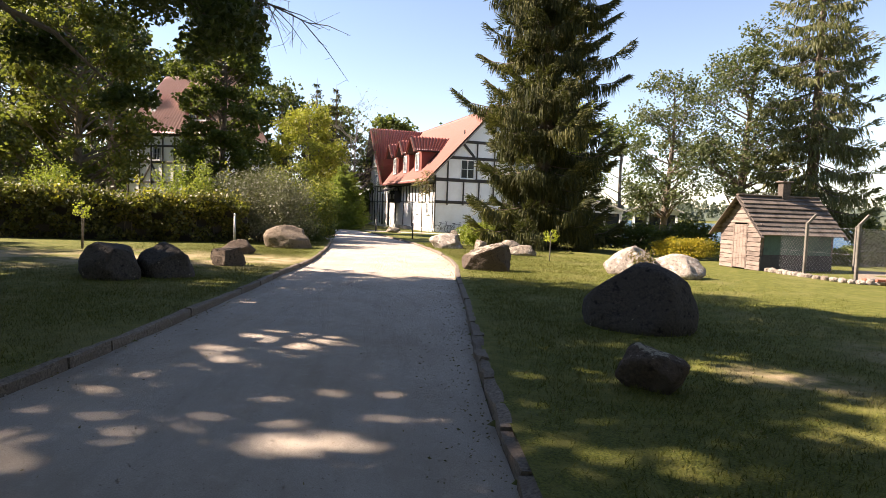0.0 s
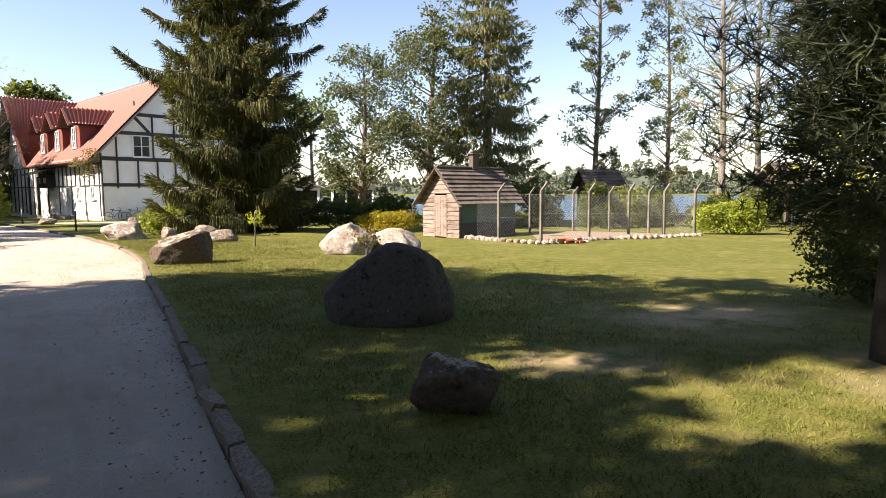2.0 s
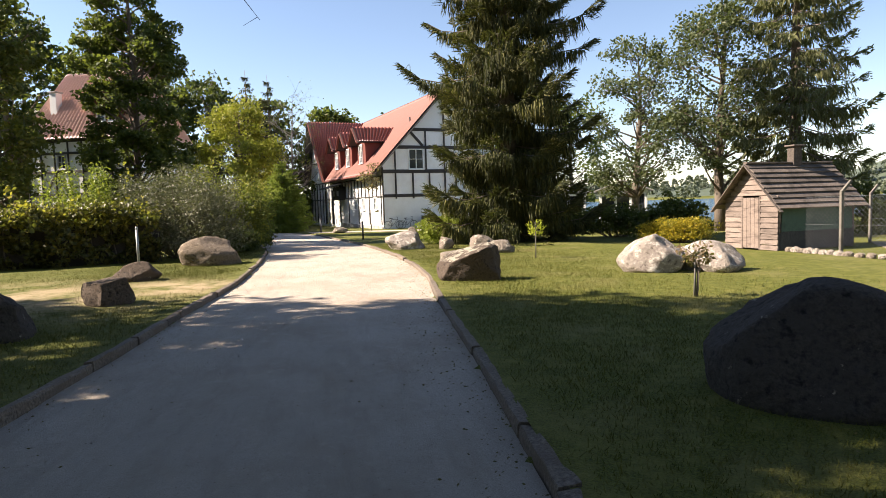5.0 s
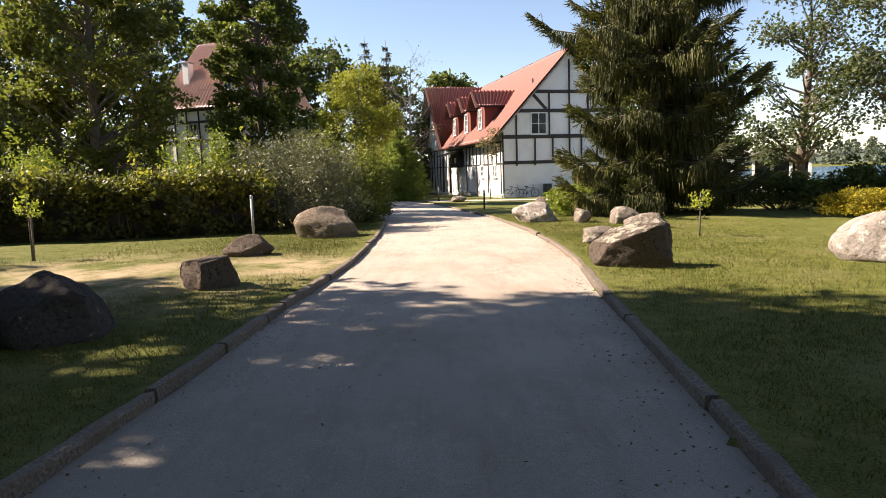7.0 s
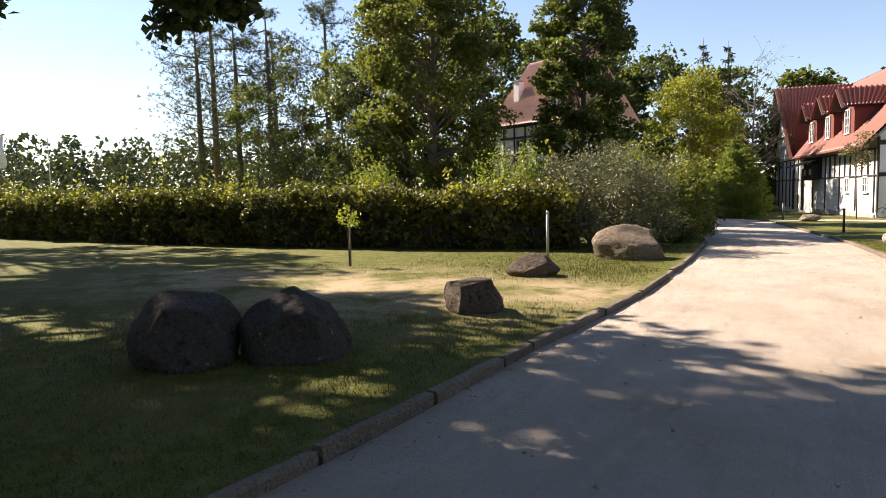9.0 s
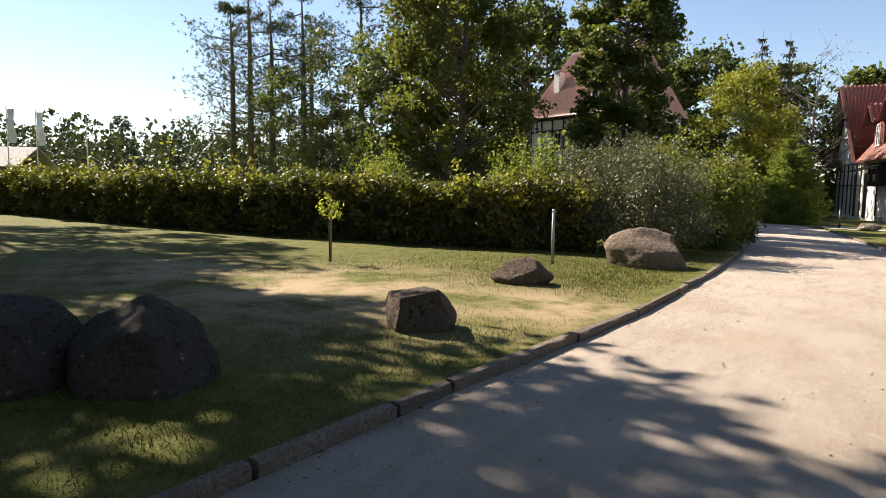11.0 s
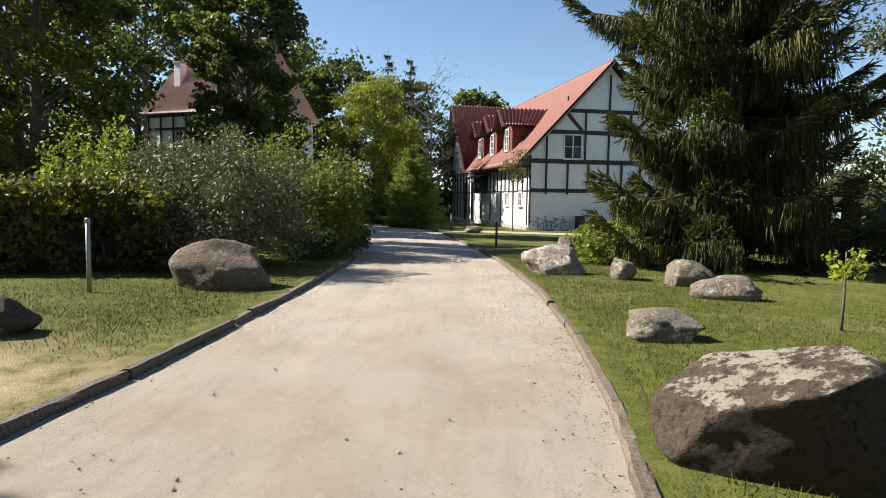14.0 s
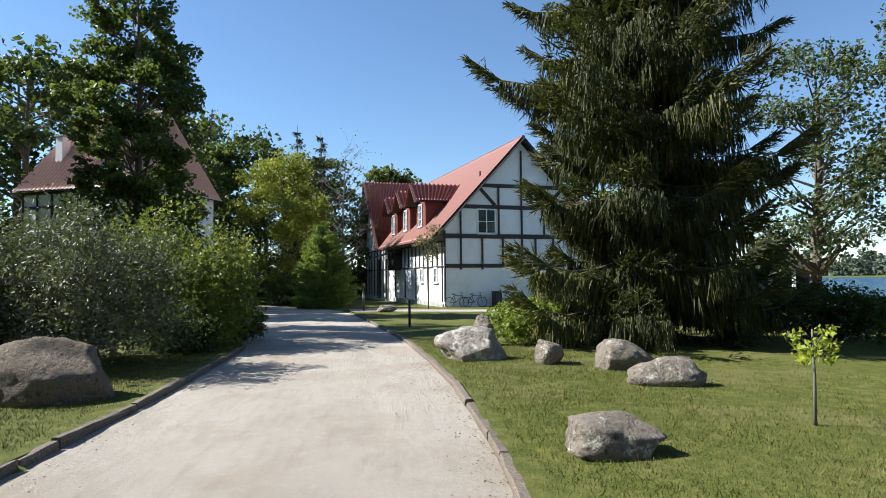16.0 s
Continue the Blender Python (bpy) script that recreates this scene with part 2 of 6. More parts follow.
NET_GREEN = surface("green_shade_net", (0.045, 0.085, 0.065), (0.07, 0.12, 0.095), (0.04, 0.07, 0.06), 40, 3, 0.9, 0.3, 0.005)
TARP = surface("black_tarpaulin", (0.02, 0.02, 0.021), (0.035, 0.035, 0.035), (0.025, 0.025, 0.025), 10, 2, 0.7, 0.5, 0.03)
BARK = surface("grey_brown_bark", (0.10, 0.075, 0.055), (0.19, 0.15, 0.115), (0.13, 0.105, 0.08), 18, 2.5, 0.95, 0.9, 0.03, (1, 1, 0.25))
BARK_PALE = surface("pale_grey_bark", (0.12, 0.11, 0.095), (0.20, 0.185, 0.16), (0.085, 0.075, 0.065), 14, 2.5, 0.95, 0.7, 0.02, (1, 1, 0.3))
BARK_PINE = surface("orange_pine_bark", (0.17, 0.10, 0.065), (0.28, 0.17, 0.11), (0.13, 0.09, 0.065), 12, 2, 0.95, 0.8, 0.03, (1, 1, 0.3))
LEAF_LINDEN = foliage("linden_leaves", [(0.026, 0.045, 0.01), (0.052, 0.075, 0.015), (0.15, 0.15, 0.025)])
LEAF_GOLD = foliage("yellowing_linden_leaves", [(0.042, 0.06, 0.012), (0.095, 0.10, 0.019), (0.23, 0.19, 0.035)])
LEAF_DARK = foliage("dark_leaves", [(0.02, 0.034, 0.01), (0.036, 0.056, 0.015), (0.07, 0.09, 0.022)], 0.25)
LEAF_BRIGHT = foliage("bright_maple_leaves", [(0.15, 0.18, 0.022), (0.29, 0.30, 0.035), (0.44, 0.40, 0.05)])
LEAF_ALDER = foliage("alder_leaves", [(0.034, 0.05, 0.022), (0.064, 0.082, 0.033), (0.12, 0.135, 0.05)], 0.2)
LEAF_BIRCH = foliage("birch_leaves", [(0.08, 0.11, 0.03), (0.14, 0.17, 0.05), (0.24, 0.24, 0.08)])
# hedge leaves: face darkened as shaded, top brightened to golden as sunlit
LEAF_HEDGE = foliage("hornbeam_hedge_leaves", [(0.03, 0.034, 0.01), (0.068, 0.066, 0.016), (0.20, 0.155, 0.028)], 0.2, 0.5)
LEAF_GOLDEN_SUNLIT = foliage("sunlit_golden_hedge_leaves", [(0.11, 0.12, 0.018), (0.27, 0.24, 0.032), (0.48, 0.38, 0.05)], 0.4)
LEAF_SILVER = foliage("silver_willow_leaves", [(0.05, 0.053, 0.03), (0.115, 0.115, 0.068), (0.28, 0.265, 0.175)], 0.15)
LEAF_LIME = foliage("lime_green_leaves", [(0.10, 0.14, 0.018), (0.20, 0.25, 0.03), (0.34, 0.36, 0.05)])
LEAF_LIME2 = foliage("yellow_green_leaves", [(0.045, 0.06, 0.012), (0.12, 0.14, 0.022), (0.40, 0.37, 0.05)], 0.3)
LEAF_SAPLING = foliage("sapling_leaves", [(0.20, 0.26, 0.025), (0.34, 0.38, 0.035), (0.50, 0.47, 0.06)], 0.5)
LEAF_BROWN = foliage("brown_leaves", [(0.08, 0.05, 0.03), (0.15, 0.10, 0.06), (0.22, 0.15, 0.08)])
FLOWER_YELLOW = foliage("goldenrod_flowers", [(0.07, 0.11, 0.02), (0.38, 0.29, 0.025), (0.62, 0.45, 0.03)])
NEEDLE_SPRUCE = foliage("spruce_needles", [(0.017, 0.022, 0.010), (0.048, 0.052, 0.016), (0.19, 0.165, 0.04)], 0.12, 0.75)
NEEDLE_PINE = foliage("pine_needles", [(0.022, 0.038, 0.018), (0.045, 0.065, 0.026), (0.09, 0.11, 0.04)], 0.15, 0.75)
EARTH = surface("bare_brown_earth", (0.15, 0.115, 0.08), (0.25, 0.195, 0.14), (0.19, 0.145, 0.10), 25, 1.5, 0.95, 0.8, 0.03)
# bark of the near pine; also the dark that stands for shade inside the hedge
BARK_DARK_AND_SHADE = surface("dark_pine_bark_and_hedge_shade", (0.03, 0.024, 0.02), (0.06, 0.048, 0.04), (0.04, 0.032, 0.026), 30, 4, 0.9, 0.6, 0.02)
NEEDLE_DARK = foliage("dark_pine_needles", [(0.012, 0.02, 0.010), (0.024, 0.036, 0.015), (0.045, 0.055, 0.022)], 0.08, 0.75)
NEEDLE_GREY = foliage("thin_spruce_needles", [(0.07, 0.078, 0.035), (0.12, 0.125, 0.052), (0.19, 0.18, 0.075)], 0.3)
NEEDLE_THUJA = foliage("thuja_sprays", [(0.12, 0.17, 0.035), (0.22, 0.28, 0.055), (0.34, 0.38, 0.08)], 0.45, 0.7)
FOREST_DARK = foliage("far_pines", [(0.028, 0.042, 0.026), (0.05, 0.066, 0.036), (0.085, 0.10, 0.05)], 0.1)
# far shore leaves, with the haze of distance mixed into their colour
FOREST_HAZY = foliage("hazy_far_forest", [(0.055, 0.072, 0.05), (0.085, 0.105, 0.07), (0.125, 0.145, 0.09)], 0.1)


def water_material():
    m, n, l, b = nodes_of("lake_water")
    b.inputs["Base Color"].default_value = (0.03, 0.09, 0.17, 1)
    b.inputs["Roughness"].default_value = 0.08
    bumped(n, l, b, noise_at(n, l, mapped(n, l, (1, 2.2, 1)), 1.3, 4), 1.0, 0.35)
    return m


def glass_material(name, tint):
    m, n, l, b = nodes_of(name)
    b.inputs["Base Color"].default_value = (*tint, 1)
    b.inputs["Roughness"].default_value = 0.04
    b.inputs["Specular IOR Level"].default_value = 0.8
    return m


WATER = water_material()
GLASS = glass_material("dark_window_glass", (0.03, 0.035, 0.04))


# ---- building blocks ----
SLOPE = math.tan(radians(0.85))
LAKE_Z = -1.25


def level(x, y):
    """Height of the lawn."""
    return -SLOPE * y


class Shape:
    """Vertices and faces of one mesh."""

    def __init__(self):
        self.v, self.f = [], []

    def add(self, verts, faces):
        k = len(self.v)
        self.v += [tuple(p) for p in verts]
        self.f += [tuple(k + i for i in f) for f in faces]
        return self

    def box(self, size, at=(0, 0, 0), m=None, bev=0.01):
        """A box with chamfered edges."""
        h = [s / 2 for s in size]
        b = min(bev, min(h) * 0.6)
        pts, idx = [], {}
        for sx in (-1, 1):
            for sy in (-1, 1):
                for sz in (-1, 1):
                    for a in range(3):
                        s = (sx, sy, sz)
                        idx[s, a] = len(pts)
                        pts.append(Vector([s[i] * (h[i] if i == a else h[i] - b) for i in range(3)]))
        fs = []
        for a in range(3):
            o, q = [i for i in range(3) if i != a]
            for sg in (-1, 1):
                ring = []
                for i, j in ((-1, -1), (1, -1), (1, 1), (-1, 1)):
                    s = [0, 0, 0]
                    s[a], s[o], s[q] = sg, i, j
                    ring.append(idx[tuple(s), a])
                fs.append(ring)
            for i in (-1, 1):
                for j in (-1, 1):
                    s, t = [0, 0, 0], [0, 0, 0]
                    s[o], s[q], s[a] = i, j, -1
                    t[o], t[q], t[a] = i, j, 1
                    fs.append([idx[tuple(s), o], idx[tuple(t), o], idx[tuple(t), q], idx[tuple(s), q]])
        for sx in (-1, 1):
            for sy in (-1, 1):
                for sz in (-1, 1):
                    fs.append([idx[(sx, sy, sz), a] for a in range(3)])
        m = Matrix.Translation(at) @ (m or Matrix())
        return self.add([m @ p for p in pts], fs)

    def beam(self, a, b, w, h, bev=0.01, up=(0, 0, 1)):
        """A bar from a to b, w wide and h high."""
        a, b = Vector(a), Vector(b)
        d = b - a
        x = d.normalized()
        y = Vector(up).cross(x)
        y = y.normalized() if y.length > 1e-4 else Vector((1, 0, 0))
        z = x.cross(y)
        m = Matrix((x, y, z)).transposed().to_4x4()
        return self.box((d.length, w, h), (a + b) / 2, m, bev)

    def tube(self, pts, radii, seg=8, cap=True):
        pts = [Vector(p) for p in pts]
        rings, faces = [], []
        for i, p in enumerate(pts):
            d = (pts[min(i + 1, len(pts) - 1)] - pts[max(i - 1, 0)]).normalized()
            s = d.cross(Vector((0.31, 0.87, 0.2)) if abs(d.z) > 0.8 else Vector((0, 0, 1))).normalized()
            t = d.cross(s)
            for k in range(seg):
                a = 2 * math.pi * k / seg
                rings.append(p + float(radii[i]) * (math.cos(a) * s + math.sin(a) * t))
        for i in range(len(pts) - 1):
            for k in range(seg):
                j = (k + 1) % seg
                faces.append((i * seg + k, i * seg + j, (i + 1) * seg + j, (i + 1) * seg + k))
        if cap:
            faces.append(tuple(range(seg - 1, -1, -1)))
            faces.append(tuple((len(pts) - 1) * seg + k for k in range(seg)))
        return self.add(rings, faces)

    def slab(self, ring, normal):
        """A plate: a flat outline and its copy pushed by normal."""
        k, nv = len(ring), Vector(normal)
        ring = [Vector(p) for p in ring]
        fs = [tuple(range(k)), tuple(range(2 * k - 1, k - 1, -1))]
        fs += [(i, k + i, k + (i + 1) % k, (i + 1) % k) for i in range(k)]
        return self.add(ring + [p + nv for p in ring], fs)

    def mesh(self, name, mat, smooth=False):
        me = bpy.data.meshes.new(name)
        me.from_pydata(self.v, [], self.f)
        me.materials.append(mat)
        if smooth:
            me.polygons.foreach_set("use_smooth", [True] * len(me.polygons))
        me.update()
        return me


def part(name, shape, mat, parent, label="", smooth=False):
    ob = new(name, shape.mesh(name, mat, smooth) if isinstance(shape, Shape) else shape)
    ob.parent = parent
    return tagged(ob, label)


def thing(name, x, y, z=None, turn=0, label="", category="", group="", kind=""):
    ob = new(name)
    ob.empty_display_size = 0.2
    ob.matrix_world = pose(x, y, level(x, y) if z is None else z, 0, 0, turn)
    return tagged(ob, label, category, group, kind)


def mesh_from_arrays(name, verts, faces, mat, smooth=False):
    """verts (n, 3), faces (m, k) as arrays."""
    me = bpy.data.meshes.new(name)
    m, k = faces.shape
    me.vertices.add(len(verts))
    me.vertices.foreach_set("co", np.asarray(verts, dtype=np.float32).ravel())
    me.loops.add(m * k)
    me.loops.foreach_set("vertex_index", faces.astype(np.int32).ravel())
    me.polygons.add(m)
    me.polygons.foreach_set("loop_start", np.arange(0, m * k, k, dtype=np.int32))
    me.polygons.foreach_set("use_smooth", np.full(m, smooth))
    me.materials.append(mat)
    me.update(calc_edges=True)
    return me


def leaves(name, pts, size, mat, rng, aspect=0.6, flat=0.0, hang=0.0):
    """Small bent leaves (two triangles each, folded along the rib) at the points."""
    n = len(pts)
    d = rng.normal(size=(n, 3))
    d[:, 2] = d[:, 2] * (1 - flat) - hang
    d /= np.linalg.norm(d, axis=1)[:, None]
    q = rng.normal(size=(n, 3))
    s = np.cross(d, q)
    s /= np.linalg.norm(s, axis=1)[:, None] + 1e-9
    up = np.cross(s, d)
    ln = size * rng.uniform(0.6, 1.35, size=(n, 1))
    w = ln * aspect * 0.5
    v = np.empty((n, 4, 3))
    v[:, 0] = pts - d * ln * 0.5
    v[:, 1] = pts + s * w + up * w * 0.3
    v[:, 2] = pts + d * ln * 0.5
    v[:, 3] = pts - s * w + up * w * 0.3
    i = np.arange(n)[:, None] * 4
    f = np.concatenate([i + np.array([[0, 1, 2]]), i + np.array([[0, 2, 3]])])
    return mesh_from_arrays(name, v.reshape(-1, 3), f, mat)


def strips(name, a, b, w, mat, rng, end=0.25):
    """Flat tapered blades from a to b."""
    d = b - a
    s = np.cross(d, rng.normal(size=d.shape))
    s /= np.linalg.norm(s, axis=1)[:, None] + 1e-9
    s *= np.asarray(w).reshape(-1, 1) * 0.5
    n = len(a)
    if end == 0:
        return mesh_from_arrays(name, np.stack([a - s, a + s, b], axis=1).reshape(-1, 3), np.arange(n * 3).reshape(n, 3), mat)
    v = np.stack([a - s, a + s, b + s * end, b - s * end], axis=1).reshape(-1, 3)
    return mesh_from_arrays(name, v, np.arange(n * 4).reshape(n, 4), mat)


def in_ball(rng, k):
    """Points spread evenly through a ball of radius 1."""
    d = rng.normal(size=(k, 3))
    return d / (np.linalg.norm(d, axis=1)[:, None] + 1e-9) * rng.uniform(0, 1, (k, 1)) ** 0.4


def broadleaf(name, x, y, height, radius, leaf_mat, bark, seed, count=9000, leaf=0.22, low=0.25, clumps=46, squeeze=1.0, label="", gap=0.55, trunk_r=None, lean=(0, 0), group="", shell=0.55, extra=(), dead=None):
    """A broad-leaved tree: tapered trunk, limbs to every clump, a crown of many leaves."""
    rng = np.random.default_rng(seed)
    t = thing(name, x, y, level(x, y) - 0.05, 0, label, "tree", group)
    r0 = trunk_r or height * 0.018 + 0.06
    z0 = height * low
    wood = Shape()
    spine = [(lean[0] * k * k + 0.15 * math.sin(k * 5 + seed), lean[1] * k * k + 0.12 * math.cos(k * 4 + seed), height * 0.93 * k) for k in np.linspace(0, 1, 9)]
    wood.tube(spine, [r0 * (1.35 if i == 0 else 1) * (1 - 0.88 * i / 8) for i in range(9)], 9)
    part("trunk", wood, bark, t, smooth=True)
    limbs, pts = Shape(), []
    for c in range(clumps):
        h = rng.uniform(0, 1)
        prof = math.sin(math.pi * (0.17 + 0.78 * h)) ** 0.6
        a, rr = rng.uniform(0, 2 * math.pi), radius * prof * rng.uniform(shell, 1.05) * squeeze
        zc = z0 + h * (height - z0) * 0.97
        k = min(zc / height, 0.9)
        base = Vector((lean[0] * k * k, lean[1] * k * k, 0))
        cen = base + Vector((rr * math.cos(a), rr * math.sin(a), zc))
        zs = max(z0 * 0.8, zc - rr * rng.uniform(0.45, 0.9))
        ks = min(zs / (height * 0.93), 0.95)
        start = Vector((lean[0] * ks * ks, lean[1] * ks * ks, zs))
        mid = start.lerp(cen, 0.5) + Vector((0, 0, -0.06 * rr))
        limbs.tube([start, mid, cen], [r0 * 0.34 * (1 - 0.6 * h), r0 * 0.2 * (1 - 0.6 * h), r0 * 0.05], 5, False)
        k = int(count / clumps * rng.uniform(0.6, 1.4))
        sp = radius * gap * rng.uniform(0.35, 0.62)
        q = in_ball(rng, k) * np.array([1, 1, 0.7]) * sp * 1.75
        sub = in_ball(rng, 7) * np.array([1, 1, 0.7]) * sp * 1.5
        q = q * 0.5 + sub[rng.integers(0, 7, k)] + np.array(cen)
        for tw in range(3):
            e = Vector(q[tw])
            limbs.tube([cen.lerp(start, 0.25), cen.lerp(e, 0.6), e], [r0 * 0.07, r0 * 0.04, r0 * 0.012], 4, False)
        pts.append(q)
    pts = np.concatenate(pts)
    pts = pts[pts[:, 2] > z0 * 0.7]
    # hanging limbs that reach out over the drive
    low_leaves = []
    for ex, ey, ez, er, en in extra:
        cen = Vector((ex - x, ey - y, ez - level(x, y)))
        limbs.tube([(0, 0, cen.z + 0.8), (cen.x * 0.4, cen.y * 0.4, cen.z + 1.7), (cen.x * 0.8, cen.y * 0.8, cen.z + 0.9), cen], [0.1, 0.08, 0.045, 0.012], 6, False)
        sub = in_ball(rng, 9) * np.array([1, 1, 0.55]) * er
        en *= 3
        low_leaves.append(sub[rng.integers(0, 9, en)] + in_ball(rng, en) * er * 0.42 + np.array(cen))
    if low_leaves:
        part("hanging_leaves", leaves("hanging_leaves", np.concatenate(low_leaves), 0.13, leaf_mat, rng, 0.6, 0.2, 0.3), leaf_mat, t)
    if dead:
        tip = Vector((dead[0] - x, dead[1] - y, dead[2] - level(x, y)))
        twig = Shape()
        root = tip * 0.72
        root.z = tip.z + 0.7
        twig.tube([(0, 0, tip.z + 1.0), root, tip], [0.09, 0.04, 0.006], 5, False)
        for i in range(26):
            k = rng.uniform(0.0, 0.95)
            a = root.lerp(tip, k)
            b = a + Vector(rng.normal(size=3)) * 0.45 + (tip - root) * 0.22
            twig.tube([a, a.lerp(b, 0.5) + Vector((0, 0, 0.06)), b], [0.012, 0.008, 0.003], 4, False)
            for j in range(3):
                c = a.lerp(b, rng.uniform(0.3, 1))
                twig.tube([c, c + Vector(rng.normal(size=3)) * 0.16], [0.005, 0.002], 3, False)
        part("dead_branch", twig, bark, t, "bare dead branch")
    tagged(part("branchwork", limbs, bark, t), kind="stuff")
    part("crown", leaves("crown", pts, leaf, leaf_mat, rng, 0.7, 0.2, 0.25), leaf_mat, t)
    return t


def spruce(name, x, y, height, radius, mat, seed, whorls=30, per=9, droop=0.35, twig=0.55, density=18, label="", low=0.03, power=0.8, thin=1.0, group="", bark=None, ragged=0.25, width=0.08, waist=0.0, upturn=0.06, side=0.2, bush=0.22):
    """A spruce: whorls of arched limbs, with curtains of hanging twigs."""
    rng = np.random.default_rng(seed)
    t = thing(name, x, y, level(x, y) - 0.05, 0, label, "tree", group)
    r0 = height * 0.013 + 0.05
    part("trunk", Shape().tube([(0, 0, 0), (0.04, 0.02, height * 0.33), (0, 0.05, height * 0.66), (0, 0, height)], [r0 * 1.25, r0 * 0.8, r0 * 0.45, 0.015], 10), bark or BARK, t, smooth=True)
    limbs, A, B, W = Shape(), [], [], []
    for wv in range(whorls):
        k = (wv + rng.uniform(0, 0.6)) / whorls
        z = height * (low + (1 - low) * k)
        reach = radius * (1 - k) ** power * min(1, 0.62 + k * 3) * (1 - waist * math.exp(-((k - 0.16) / 0.07) ** 2)) + 0.12
        for p in range(per if k < 0.8 else max(4, per // 2)):
            a = 2 * math.pi * (p + rng.uniform(0, 0.9)) / per + wv * 1.7
            ln = reach * rng.uniform(1 - ragged * 1.6, 1 + ragged * 0.4)
            dirv = np.array([math.cos(a), math.sin(a), 0])
            across = np.array([-math.sin(a), math.cos(a), 0])
            sag = droop * ln * rng.uniform(0.5, 1.2) * (1 - 0.7 * k)
            rise = 0.45 * sag + upturn * ln
            path = []
            for u in np.linspace(0, 1, 6):
                path.append(dirv * ln * u + np.array([0, 0, z + 0.12 * ln * u * (k) - sag * (u * 1.9 - u * u * 0.9) + rise * u ** 4]))
            limbs.tube(path, [0.008 + 0.008 * ln * (1 - 0.9 * u) for u in np.linspace(0, 1, 6)], 4, False)
            nt = int(density * thin * (2.0 + ln * 1.6))
            u = rng.uniform(0.12, 1.0, nt) ** 0.8
            base = np.array([np.interp(u, np.linspace(0, 1, 6), np.array(path)[:, j]) for j in range(3)]).T
            spread = rng.uniform(-1, 1, nt) * (0.10 + 0.34 * np.sin(np.pi * np.clip(u, 0, 1) * 0.85)) * min(ln, 2.5) * 0.62
            base = base + across * spread[:, None] - np.array([0, 0, 1]) * (np.abs(spread) * 0.35)[:, None]
            lt = twig * rng.uniform(0.35, 1.15, nt) * (0.45 + 0.75 * np.sin(np.pi * u)) * (0.55 + 0.55 * (1 - k))
            hang = np.stack([dirv[0] * 1.4 * side + side * rng.normal(size=nt), dirv[1] * 1.4 * side + side * rng.normal(size=nt), -np.ones(nt) * rng.uniform(0.5, 1.2, nt)], 1)
            outw = (u > 0.8)[:, None]
            hang = np.where(outw, dirv * 0.8 + rng.normal(size=(nt, 3)) * 0.3 + np.array([0, 0, 0.1]), hang)
            hang /= np.linalg.norm(hang, axis=1)[:, None]
            A.append(base), B.append(base + hang * lt[:, None]), W.append(np.full(nt, width * rng.uniform(0.8, 1.3)))
    tagged(part("branchwork", limbs, bark or BARK, t), kind="stuff")
    A, B, W = np.concatenate(A), np.concatenate(B), np.concatenate(W)
    mid = (A + B) / 2
    # short side needles make the twigs bushy
    n = len(A)
    off = rng.normal(size=(n, 3))
    off /= np.linalg.norm(off, axis=1)[:, None]
    A2 = np.concatenate([A, A + (B - A) * 0.15, mid])
    ln = np.linalg.norm(B - A, axis=1)[:, None]
    B2 = np.concatenate([B, A + (B - A) * 0.5 + off * bush * ln, mid + (B - A) * 0.33 - off * bush * ln])
    part("needles", strips("needles", A2, B2, np.concatenate([W, W * 0.8, W * 0.8]), mat, rng, 0), mat, t)
    return t


